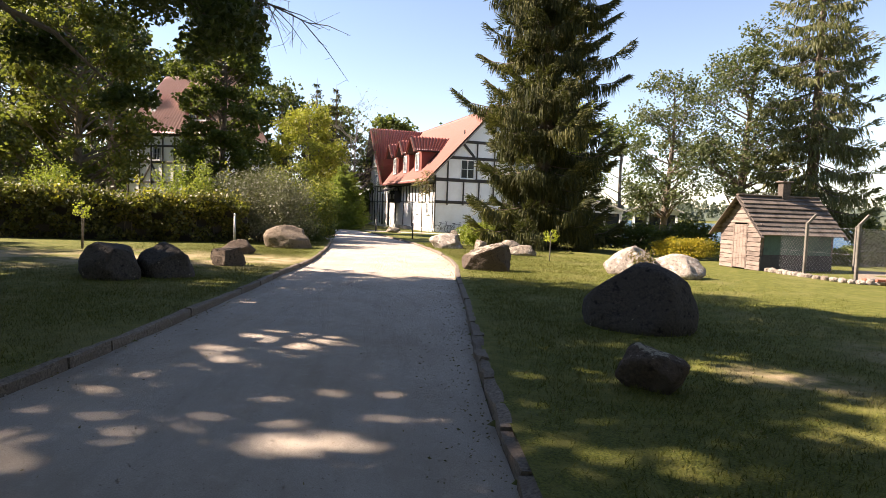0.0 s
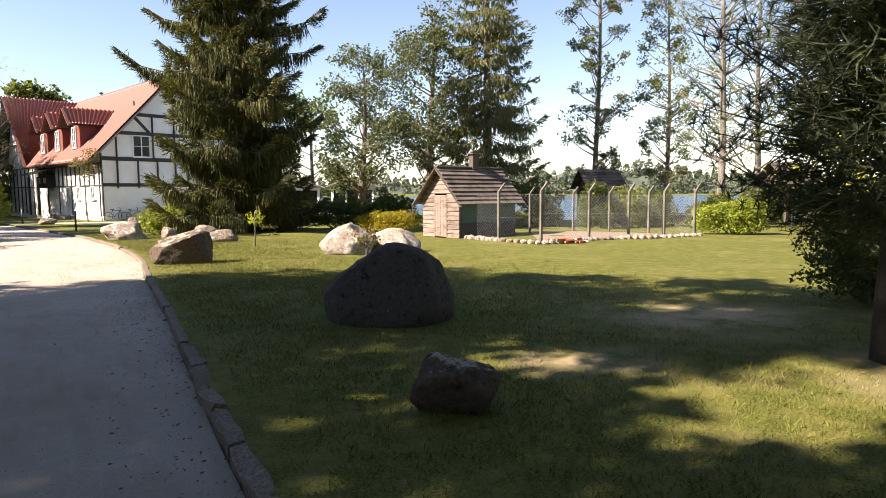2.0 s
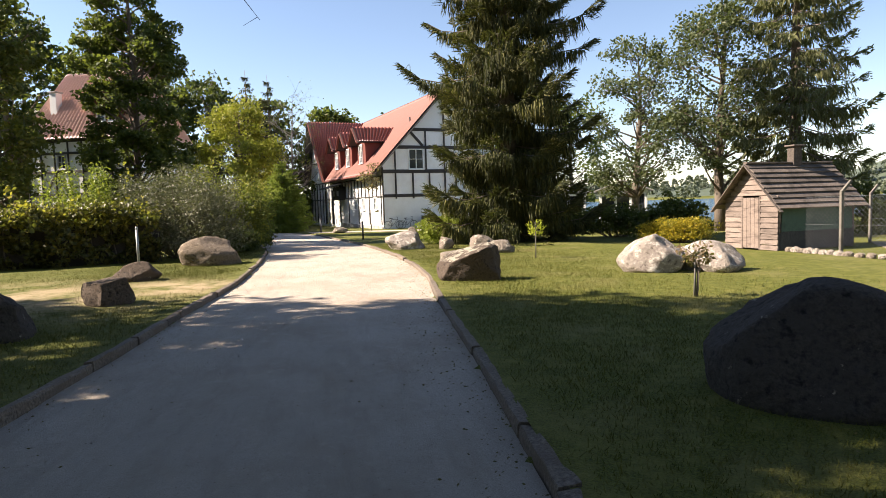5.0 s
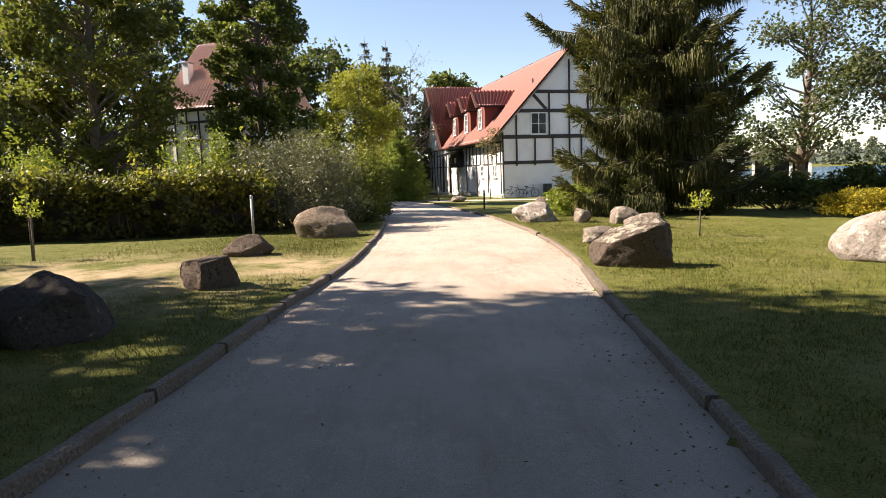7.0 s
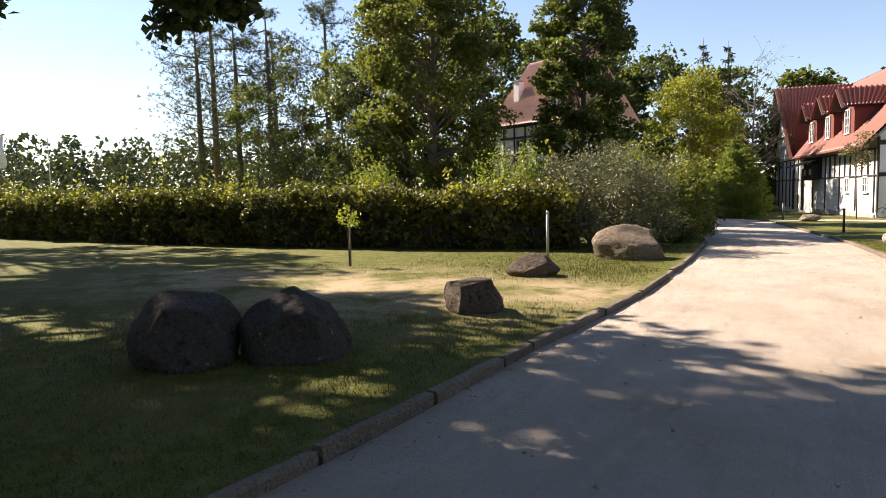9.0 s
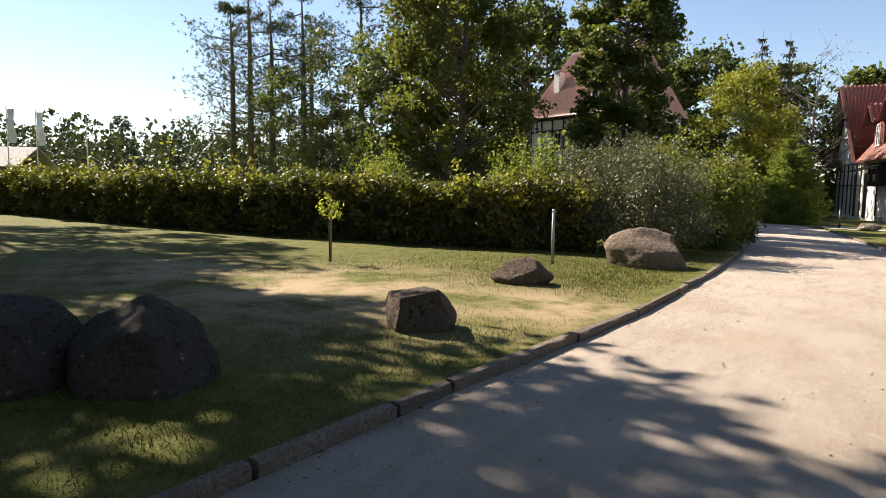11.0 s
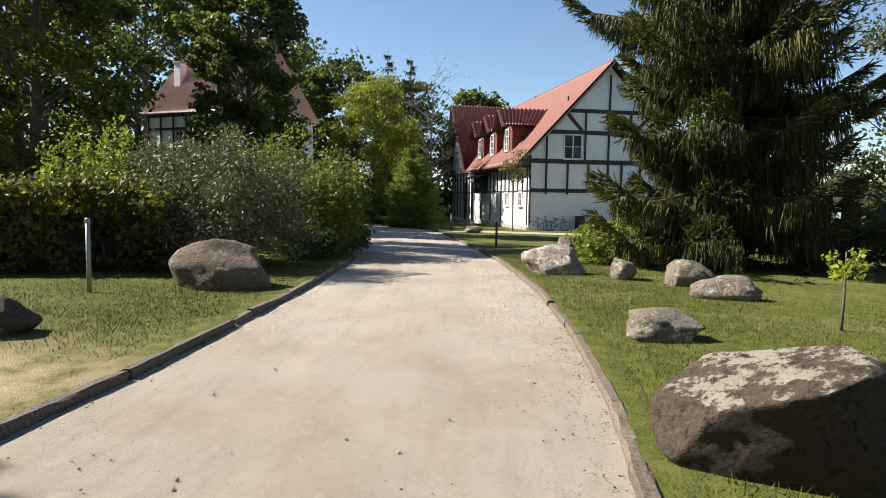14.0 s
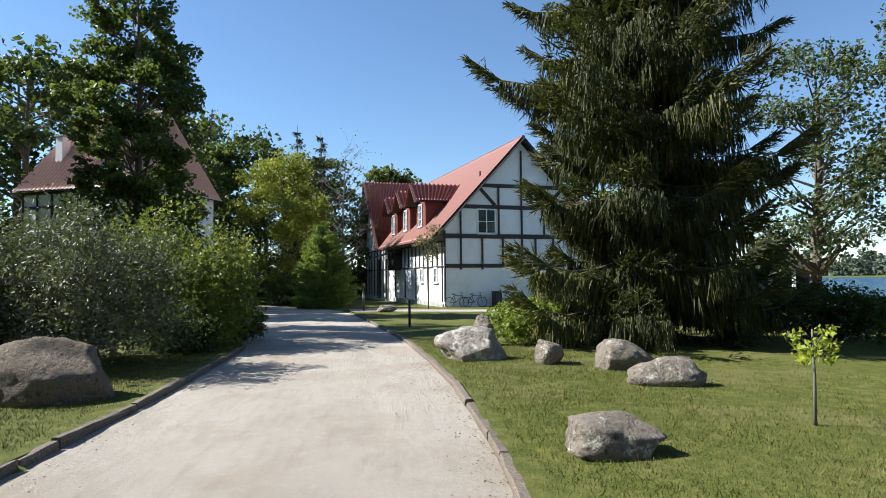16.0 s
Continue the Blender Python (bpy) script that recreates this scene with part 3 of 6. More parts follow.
def pine(name, x, y, height, radius, seed, low=0.05, tufts=1600, needle=0.16, label="", conic=0.6, group="", per_tuft=22, thick=0.006, mat=None, bark=None, flat_top=False, clump=1.0, per_limb=45, heart=0):
    """A pine: limbs with star-shaped tufts of long needles."""
    mat = mat or NEEDLE_PINE
    rng = np.random.default_rng(seed)
    t = thing(name, x, y, level(x, y) - 0.05, 0, label, "tree", group)
    r0 = height * 0.012 + 0.06
    part("trunk", Shape().tube([(0, 0, 0), (0.1, 0.05, height * 0.35), (-0.08, 0.1, height * 0.7), (0, 0, height * 0.98)], [r0 * 1.25, r0 * 0.9, r0 * 0.6, 0.03], 9), bark or BARK_PINE, t, smooth=True)
    limbs, C = Shape(), []
    nl = max(12, int(tufts / per_limb))
    for i in range(nl):
        k = rng.uniform(0, 1)
        z = height * (low + (0.97 - low) * k)
        prof = (1 - k) ** conic if not flat_top else math.sin(math.pi * (0.15 + 0.8 * k)) ** 0.7
        ln = radius * max(prof, 0.08) * rng.uniform(0.65, 1.1)
        a = rng.uniform(0, 2 * math.pi)
        d = Vector((math.cos(a), math.sin(a), rng.uniform(-0.15, 0.3)))
        s = Vector((0, 0, z))
        m = s + d * ln * 0.55 + Vector((0, 0, -0.05 * ln))
        e = s + d * ln + Vector((0, 0, 0.12 * ln))
        stout = 0.35 if heart else 1
        limbs.tube([s, m, e], [r0 * 0.25 * stout, r0 * 0.15 * stout, 0.012 * stout], 5, False)
        for q in range(int(tufts / nl)):
            u = rng.uniform(0.3, 1.03)
            p = m.lerp(e, (u - 0.55) / 0.45) if u > 0.55 else s.lerp(m, u / 0.55)
            o = Vector(rng.normal(size=3)) * 0.16 * ln * clump * (1.2 - 0.5 * u)
            o.z *= 0.6
            C.append(p + o)
            if q % 3 == 0:
                limbs.tube([p, p + o], [0.009 * stout, 0.004 * stout], 3, False)
    tagged(part("branchwork", limbs, bark or BARK_PINE, t), kind="stuff")
    C = np.array([tuple(c) for c in C])
    A = np.repeat(C, per_tuft, axis=0)
    d = rng.normal(size=A.shape) + np.array([0, 0, 0.35])
    d /= np.linalg.norm(d, axis=1)[:, None]
    B = A + d * needle * rng.uniform(0.6, 1.2, (len(A), 1))
    W = np.full(len(A), thick)
    if heart:
        # dense dark sprays close to the trunk
        k = rng.uniform(0, 1, heart)
        a, r = rng.uniform(0, 2 * np.pi, heart), radius * (1 - k) ** conic * rng.uniform(0, 1, heart) ** 0.7 * (0.55 + 0.12 * np.sin(k * 40) + 0.1 * np.sin(a * 3 + k * 21))
        P = np.stack([r * np.cos(a), r * np.sin(a), height * (low + 0.02 + (0.93 - low) * k)], 1)
        d = rng.normal(size=P.shape) * 0.5 + np.stack([np.cos(a), np.sin(a), np.zeros(heart)], 1) * 0.6
        A, B, W = np.concatenate([A, P]), np.concatenate([B, P + d * 0.2]), np.concatenate([W, np.full(heart, 0.02)])
    part("needles", strips("needles", A, B, W, mat, rng, 0), mat, t)
    return t


def shrub(name, x, y, size, mat, seed, count=6000, leaf=0.09, label="", lumps=14, category="bush", bark=None, turn=0, upright=0.0, group="", aspect=0.55, z=None):
    """A bush: stems from the ground and a ragged crown of leaves, filled to the ground."""
    rng = np.random.default_rng(seed)
    t = thing(name, x, y, z, turn, label, category, group)
    sx, sy, sz = size
    stems, pts = Shape(), []
    for i in range(lumps):
        a, r = rng.uniform(0, 2 * math.pi), math.sqrt(rng.uniform(0, 1)) * 0.8
        cx, cy = 0.5 * sx * r * math.cos(a), 0.5 * sy * r * math.sin(a)
        cz = sz * (1 - 0.45 * r * r) * rng.uniform(0.45, 0.84)
        stems.tube([(cx * 0.15, cy * 0.15, -0.05), (cx * 0.6, cy * 0.6, cz * 0.5), (cx, cy, cz)], [0.03, 0.02, 0.006], 4, False)
        k = int(count / lumps * rng.uniform(0.7, 1.3))
        q = in_ball(rng, k) * np.array([sx * 0.2, sy * 0.2, sz * 0.2 * (1 + upright)]) + np.array([cx, cy, cz])
        sub = in_ball(rng, 6) * np.array([sx * 0.17, sy * 0.17, sz * 0.2 * (1 + upright)])
        h = k // 2
        q[:h] = sub[rng.integers(0, 6, h)] + in_ball(rng, h) * np.array([sx, sy, sz]) * 0.07 + np.array([cx, cy, cz])
        lowq = in_ball(rng, h) * np.array([sx * 0.2, sy * 0.2, sz * 0.2]) + np.array([cx * 1.02, cy * 1.02, cz * 0.42])
        pts += [q, lowq]
    tagged(part("branchwork", stems, bark or BARK, t), kind="stuff")
    pts = np.concatenate(pts)
    pts[:, 2] = np.abs(pts[:, 2]) * 0.98 + 0.02
    part("foliage", leaves("foliage", pts, leaf, mat, rng, aspect, 0.1), mat, t)
    return t


def boulder(name, x, y, size, seed, mat, label, turn=0, rough=0.22, cuts=5, sink=0.38, detail=4, lean=0.0, faces=()):
    """A field stone: a round body cut by a few planes, with lumps."""
    rng = random.Random(seed)
    bm = bmesh.new()
    bmesh.ops.create_icosphere(bm, subdivisions=detail, radius=1)
    planes = []
    for i in range(cuts):
        nrm = Vector((rng.gauss(0, 1), rng.gauss(0, 1), rng.gauss(0.2, 0.7))).normalized()
        planes.append((nrm, rng.uniform(0.55, 0.82)))
    planes += [(Vector(q[:3]).normalized(), q[3]) for q in faces]
    sh = Vector((seed * 3.7, seed * 1.3, seed * 2.1))
    for v in bm.verts:
        p = v.co.copy()
        for nrm, d in planes:
            e = p.dot(nrm) - d
            if e > 0:
                p -= nrm * e * 0.96
        k = 1 + rough * noise.noise(p * 1.3 + sh) + rough * 0.35 * noise.noise(p * 3.7 + sh) + rough * 0.16 * noise.noise(p * 9 + sh) + rough * 0.07 * noise.noise(p * 21 + sh)
        v.co = p * k
    lo = [min(v.co[i] for v in bm.verts) for i in range(3)]
    hi = [max(v.co[i] for v in bm.verts) for i in range(3)]
    for v in bm.verts:
        c = [(v.co[i] - lo[i]) / (hi[i] - lo[i]) for i in range(3)]
        z = c[2] * size[2] * (1 + sink) - sink * size[2]
        v.co = Vector(((c[0] - 0.5) * size[0] + lean * z, (c[1] - 0.5) * size[1], z))
    for f in bm.faces:
        f.smooth = True
    me = bpy.data.meshes.new(name)
    bm.to_mesh(me)
    bm.free()
    me.materials.append(mat)
    ob = new(name, me)
    ob.matrix_world = pose(x, y, level(x, y), 0, 0, turn)
    return tagged(ob, label, "boulder", "boulders on the lawn")


# ---- ground, road, kerbs, lake ----
LEFT_Y = [-14, 1.88, 3.7, 5.7, 8.0, 10.1, 13.0, 17.6, 22.8, 24.9, 30, 36, 43, 46, 50, 56]
LEFT_X = [6.1, -3.26, -4.26, -5.5, -6.9, -8.27, -9.97, -13.25, -17.2, -19.3, -24.6, -32, -45, -52, -60, -72]
RIGHT_Y = [-14, 2.37, 4.0, 6.15, 9.0, 12.9, 15.4, 17.9, 18.8, 21.8, 27.2, 36.6, 39.6, 43, 46, 50, 56]
RIGHT_X = [10.4, 0.61, -0.39, -1.57, -3.12, -5.36, -6.64, -8.24, -8.88, -11.0, -15.5, -24.3, -27.2, -31, -38, -49, -66]


def smooth_edge(ys, xs):
    """The edge resampled every 0.3 m and rounded."""
    y = np.arange(-14, 56, 0.3)
    x = np.interp(y, ys, xs)
    k = np.array([1, 2, 3, 2, 1]) / 9
    for _ in range(3):
        x[2:-2] = np.convolve(x, k, "valid")
    return y, x


EDGE_Y, EDGE_L = smooth_edge(LEFT_Y, LEFT_X)
_, EDGE_R = smooth_edge(RIGHT_Y, RIGHT_X)


def on_road(x, y, margin=0.0):
    return (x > np.interp(y, EDGE_Y, EDGE_L) - margin) & (x < np.interp(y, EDGE_Y, EDGE_R) + margin) & (y > -14) & (y < 55.5)


def shore_y(x):
    return 47 + 3 * np.sin(x * 0.11) + 1.5 * np.sin(x * 0.31 + 1) + np.maximum(0, -x - 14) * 3.0


def build_ground():
    def axis(a, b, step):
        fine = np.arange(a, b, step)
        out = step * 1.18 ** np.arange(1, 46)
        out = np.cumsum(out)
        out = out[out < 2600]
        return np.concatenate([(a - out)[::-1], fine, b + out])
    xs, ys = axis(-27, 12, 0.27), axis(-4, 38, 0.27)
    X, Y = np.meshgrid(xs, ys)
    Z = -SLOPE * np.clip(Y, -40, 60) + 0.02 * np.sin(X * 0.9 + 1) * np.sin(Y * 0.7) + 0.012 * np.sin(X * 2.3) * np.cos(Y * 1.9)
    Z[on_road(X, Y, 0.09)] -= 0.2
    s = shore_y(X)
    bank = np.clip((Y - s + 2) / 4, 0, 1)
    Z = Z * (1 - bank) + (LAKE_Z - 1.2) * bank
    far = np.clip((Y - 400) / 60, 0, 1)
    Z = Z * (1 - far) + 1.0 * far
    n, m = X.shape
    i = np.arange(n * m).reshape(n, m)
    f = np.stack([i[:-1, :-1], i[:-1, 1:], i[1:, 1:], i[1:, :-1]], -1).reshape(-1, 4)
    ob = new("ground", mesh_from_arrays("ground", np.stack([X, Y, Z], -1).reshape(-1, 3), f, LAWN, True))
    tagged(ob, "mown lawn with dry sandy patches, sloping to a lake", "lawn", kind="structure")


def build_verge(ex, side):
    """The lawn's edge, close against the kerb."""
    yy = np.arange(-5, 38.4, 0.3)
    v, f = [], []
    for i, y in enumerate(yy):
        e = float(np.interp(y, EDGE_Y, ex))
        for w in (0.08, 0.3, 0.55):
            x = e + side * w
            v.append((x, y, -SLOPE * y + 0.02 * math.sin(x * 0.9 + 1) * math.sin(y * 0.7) + 0.012 * math.sin(x * 2.3) * math.cos(y * 1.9) + (0.008 if w < 0.5 else -0.006)))
        if i:
            k = 3 * i
            for j in (0, 1):
                q = (k - 3 + j, k - 2 + j, k + 1 + j, k + j)
                f.append(q if side > 0 else q[::-1])
    tagged(new("lawn_verge", Shape().add(v, f).mesh("lawn_verge", LAWN)), "grassy edge of the lawn against the timber kerb", "lawn", kind="structure")


def build_road():
    yy = np.arange(-13.8, 55.2, 0.12)
    l, r = np.interp(yy, EDGE_Y, EDGE_L), np.interp(yy, EDGE_Y, EDGE_R)
    k = np.linspace(0, 1, 40)
    X = l[:, None] + (r - l)[:, None] * k
    Y = np.repeat(yy[:, None], 40, 1)
    Z = -SLOPE * Y - 0.075 + 0.03 * np.sin(np.pi * k)[None, :] + 0.006 * np.sin(X * 5 + Y * 2) * np.sin(Y * 3.1)
    ruts = np.exp(-((k - 0.28) / 0.06) ** 2) + np.exp(-((k - 0.72) / 0.06) ** 2)
    Z -= 0.012 * ruts[None, :]
    n, m = X.shape
    i = np.arange(n * m).reshape(n, m)
    f = np.stack([i[:-1, :-1], i[:-1, 1:], i[1:, 1:], i[1:, :-1]], -1).reshape(-1, 4)
    ob = new("road", mesh_from_arrays("road", np.stack([X, Y, Z], -1).reshape(-1, 3), f, ROAD, True))
    tagged(ob, "pale sandy gravel driveway with faint wheel tracks", "road", kind="structure")
    # the gravel strip that runs along the gable end of the house
    strip = Shape()
    a, b = [(-27.5, 39.9), (-22, 42.6), (-16, 46.2)], [(-29.5, 42.2), (-23.5, 45.0), (-17, 48.6)]
    strip.add([(x, y, level(x, y) + 0.03) for x, y in a + b], [(0, 1, 4, 3), (1, 2, 5, 4)])
    tagged(new("pavement", strip.mesh("pavement", ROAD)), "gravel path along the end wall of the house", "path", kind="structure")


def build_kerb(name, ex, side, label, width, rise, first, last):
    """A row of weathered timbers, end to end along an edge of the road."""
    top = thing(name, 0, 0, 0, 0, label, "kerb", kind="structure")
    rng = random.Random(5 + len(name))
    y = first
    while y < last:
        # the start of the right-hand edge is rotten and broken into short logs
        worn = 2.2 if side > 0 and y < 6.5 else 1.0
        ln = rng.choice((0.5, 0.7, 1.0) if worn > 1 else (0.7, 1.2, 1.7, 2.1, 2.5)) * rng.uniform(0.9, 1.1)
        p = [Vector((float(np.interp(q, EDGE_Y, ex)) + side * width * 0.55 + (0.016 if worn > 1 else 0.01) * rng.uniform(-1, 1), q, level(0, q) + rise + 0.012 * (worn > 1) + rng.uniform(-0.024, 0.014))) for q in (y, y + ln * 0.84)]
        d = (p[1] - p[0]).normalized() * 0.015
        # worn, uneven edges
        seg = Shape()
        n = 14
        ax = (p[1] - p[0])
        sdir = Vector((ax.y, -ax.x, 0)).normalized()
        prof = [(-0.5, -0.1), (-0.5, 0.075), (-0.38, 0.1), (0.38, 0.1), (0.5, 0.075), (0.5, -0.1)]
        for j in range(n + 1):
            c = p[0] + d + (p[1] - p[0] - 2 * d) * (j / n)
            for a, h in prof:
                nz = noise.noise(Vector((c.x * 3 + a * 9, c.y * 3, h * 20)))
                seg.v.append(tuple(c + sdir * (a * width + 0.014 * worn * nz) + Vector((0, 0, h - 0.03 + 0.02 * worn * nz * (h > 0)))))
        m = len(prof)
        seg.f = [(j * m + k, j * m + (k + 1) % m, (j + 1) * m + (k + 1) % m, (j + 1) * m + k) for j in range(n) for k in range(m)]
        seg.f += [tuple(range(m)), tuple(n * m + k for k in range(m))[::-1]]
        part("timber", seg, KERB_WOOD, top)
        y += ln * 0.84 + 0.012


def build_lake():
    xs = np.linspace(-700, 900, 90)
    v, f = [], []
    for i, x in enumerate(xs):
        near = float(shore_y(np.array(x))) - 0.6
        v += [(x, min(near, 460), LAKE_Z), (x, 470, LAKE_Z)]
        if i:
            f.append((2 * i - 2, 2 * i, 2 * i + 1, 2 * i - 1))
    ob = new("water", Shape().add(v, f).mesh("water", WATER))
    tagged(ob, "blue rippled lake behind the garden", "lake", kind="structure")


build_ground()
build_road()
build_verge(EDGE_R, 1)
build_verge(EDGE_L, -1)
build_lake()
build_kerb("kerb_right", EDGE_R, 1, "low weathered timber edging of the driveway", 0.105, -0.055, -5, 38.5)
build_kerb("kerb_left", EDGE_L, -1, "low weathered timber edging of the driveway", 0.1, -0.045, -5, 26)


# ---- the half-timbered house ----
def tiled(parent, name, a, b, c, d, mat, label="", col=0.34, row=0.38, thick=0.05, deep=0.036):
    """A roof plane of wavy pantiles: eave from a to b, ridge from d to c."""
    a, b, c, d = (Vector(p) for p in (a, b, c, d))
    w, h = max((b - a).length, (c - d).length), max((d - a).length, (c - b).length)
    nu, nv = max(2, int(w / col)) * 4, max(2, int(h / row))
    nrm = (b - a).cross(d - a).normalized()
    if nrm.z < 0:
        nrm = -nrm
    v, f = [], []
    rows = []
    for j in range(nv):
        rows += [(j / nv, 0.035), ((j + 0.97) / nv, 0.0)]
    for t, lift in rows:
        p, q = a.lerp(d, t), b.lerp(c, t)
        for i in range(nu + 1):
            u = i / nu
            wave = deep * math.sin(2 * math.pi * i / 4 + 0.4)
            v.append(tuple(p.lerp(q, u) + nrm * (thick + deep + 0.012 + lift + wave)))
    n = nu + 1
    for j in range(len(rows) - 1):
        for i in range(nu):
            f.append((j * n + i, j * n + i + 1, (j + 1) * n + i + 1, (j + 1) * n + i))
    roof = part(name, Shape().add(v, f), mat, parent, label, True)
    part("deck", Shape().slab([a, b, c, d], nrm * thick), TIMBER, roof)
    return roof


def window_in(parent, m, w, h, bars=1, cross=2, frame_mat=None, name="window"):
    """A casement in a wall plane: m takes x along the wall, y out of it, z up, from the sill's middle."""
    fm = frame_mat or WHITE_PAINT
    def put(sh):
        sh.v = [tuple(m @ Vector(p)) for p in sh.v]
        return sh
    fr = Shape()
    for x in (-w / 2, w / 2):
        fr.box((0.09, 0.1, h), (x, 0.03, h / 2))
    for z in (0.045, h - 0.045):
        fr.box((w, 0.1, 0.09), (0, 0.03, z))
    win = part(name, put(fr), fm, parent)
    for i in range(bars):
        x = -w / 2 + w * (i + 1) / (bars + 1)
        part("bar", put(Shape().box((0.07, 0.08, h), (x, 0.03, h / 2))), fm, win)
    for i in range(cross):
        part("bar", put(Shape().box((w, 0.06, 0.04), (0, 0.025, h * (i + 1) / (cross + 1)))), fm, win)
    part("pane", put(Shape().box((w, 0.02, h), (0, -0.005, h / 2), None, 0.002)), GLASS, win)
    part("sill", put(Shape().box((w + 0.16, 0.16, 0.05), (0, 0.07, -0.02))), fm, win)
    return win


def main_house():
    """x runs along the near gable end, y along the long wall, z up."""
    t = thing("house", -26.51, 48.70, None, 48, "white half-timbered house with red tiled roof and dormers", "house")
    W, L, RX, RZ, EZ, OV = 11.5, 24.0, 5.75, 11.75, 4.62, 0.9
    k = (RZ - EZ) / (RX + OV)
    def roof_z(x):
        return EZ + k * (x + OV)
    z0 = roof_z(0) - 0.2
    part("wall", Shape().slab([(0, 0, -0.6), (W, 0, -0.6), (W, 0, z0), (RX, 0, RZ - 0.25), (0, 0, z0)], (0, 0.3, 0)), PLASTER, t, "white plastered gable wall")
    part("wall", Shape().slab([(0, 0.3, -0.6), (0, L, -0.6), (0, L, z0), (0, 0.3, z0)], (0.3, 0, 0)), PLASTER, t)
    part("wall", Shape().slab([(W, 0.3, -0.6), (W, L, -0.6), (W, L, z0), (W, 0.3, z0)], (-0.3, 0, 0)), PLASTER, t)
    part("wall", Shape().slab([(0.3, L, -0.6), (W - 0.3, L, -0.6), (W - 0.3, L, z0), (RX, L, RZ - 0.3), (0.3, L, z0)], (0, -0.3, 0)), PLASTER, t)
    for q in range(12):
        part("plinth_stone", Shape().box((0.1, 1.05, 0.42), (-0.05, 0.6 + q * 1.1, 0.02 + 0.03 * (q % 3)), None, 0.05), STONE_PLINTH, t)
    # timbers of the gable end
    def gable_bar(a, b, w=0.2):
        w *= 1.55
        part("beam", Shape().beam((a[0], -0.02, a[1]), (b[0], -0.02, b[1]), 0.09, w, 0.012), TIMBER, t)
    gable_bar((0, 2.78), (9.5, 2.78), 0.17)
    gable_bar((0, 4.82), (W, 4.82), 0.2)
    gable_bar((1.15, 6.86), (W - 1.1, 6.86), 0.18)
    gable_bar((2.8, 8.36), (W - 2.6, 8.36), 0.17)
    for x in (1.18, 2.75, 4.28, 5.75, 6.8, 8.2, 9.6, 11.3):
        gable_bar((x, 2.52 if x < 3.5 else 2.86), (x, 4.73), 0.2)
    for x in (1.18, 4.0, 5.75, 7.5, 10.3):
        gable_bar((x, 4.92), (x, min(6.78, roof_z(min(x, W - x)) - 0.35)), 0.18)
    for x in (4.0, 5.75, 7.4):
        gable_bar((x, 6.95), (x, 8.28), 0.18)
    gable_bar((2.55, 8.25), (3.75, 6.98), 0.15)
    gable_bar((5.75, 8.45), (5.75, 10.9), 0.17)
    gable_bar((W - 2.55, 8.25), (W - 3.75, 6.98), 0.15)
    gable_bar((0.03, 0.35), (0.03, 5.2), 0.14)
    rot = pose(0, 0, 0, 0, 0, 180)
    window_in(t, pose(3.1, 0, 4.98) @ rot, 1.3, 1.75, 1, 1)
    window_in(t, pose(8.6, 0, 4.98) @ rot, 1.3, 1.75, 1, 1)
    # timbers of the long wall
    def wall_bar(a, b, w=0.14):
        part("beam", Shape().beam((-0.02, a[0], a[1]), (-0.02, b[0], b[1]), 0.09, w, 0.012, (1, 0, 0)), TIMBER, t)
    wall_bar((0.1, 4.45), (L, 4.45), 0.22)
    wall_bar((0.1, 2.75), (L, 2.75), 0.14)
    for i in range(20):
        y = 0.35 + i * 1.12
        wall_bar((y, 2.8), (y, 4.4), 0.15)
        if i % 3 == 0:
            wall_bar((y, 0.3), (y, 2.7), 0.13)
    wall_bar((1.2, 1.55), (2.4, 1.55), 0.1)
    side = pose(0, 0, 0, 0, 0, 90)
    for y in (1.9, 5.4, 8.0):
        window_in(t, pose(0, y, 1.6) @ side, 0.8, 1.1, 1, 1)
    # main roof
    tiled(t, "roof", (-OV, -0.55, EZ), (-OV, 16.6, EZ), (RX, 23.4, RZ), (RX, -0.55, RZ), TILE, "sunlit red clay tile roof")
    tiled(t, "roof", (W + OV, L + 0.4, EZ), (W + OV, -0.55, EZ), (RX, -0.55, RZ), (RX, L + 0.4, RZ), TILE)
    for sx in (0, 1):
        e = -OV if not sx else W + OV
        part("verge_board", Shape().beam((e, -0.58, EZ - 0.1), (RX, -0.58, RZ - 0.1), 0.06, 0.28, 0.01, (0, 1, 0)), TIMBER, t)
    part("gutter", Shape().tube([(-OV - 0.08, -0.5, EZ), (-OV - 0.08, 16.5, EZ)], [0.07, 0.07], 8), CHEEK, t)
    ridge = Shape()
    for i in range(60):
        y = -0.55 + i * 0.4
        ridge.tube([(RX, y, RZ + 0.07), (RX, y + 0.43, RZ + 0.05)], [0.13, 0.11], 8)
    part("ridge_tiles", ridge, TILE, t)
    part("vent_pipe", Shape().tube([(3.3, 1.6, roof_z(3.3)), (3.3, 1.6, roof_z(3.3) + 0.5)], [0.06, 0.06], 8), BLACK_METAL, t)
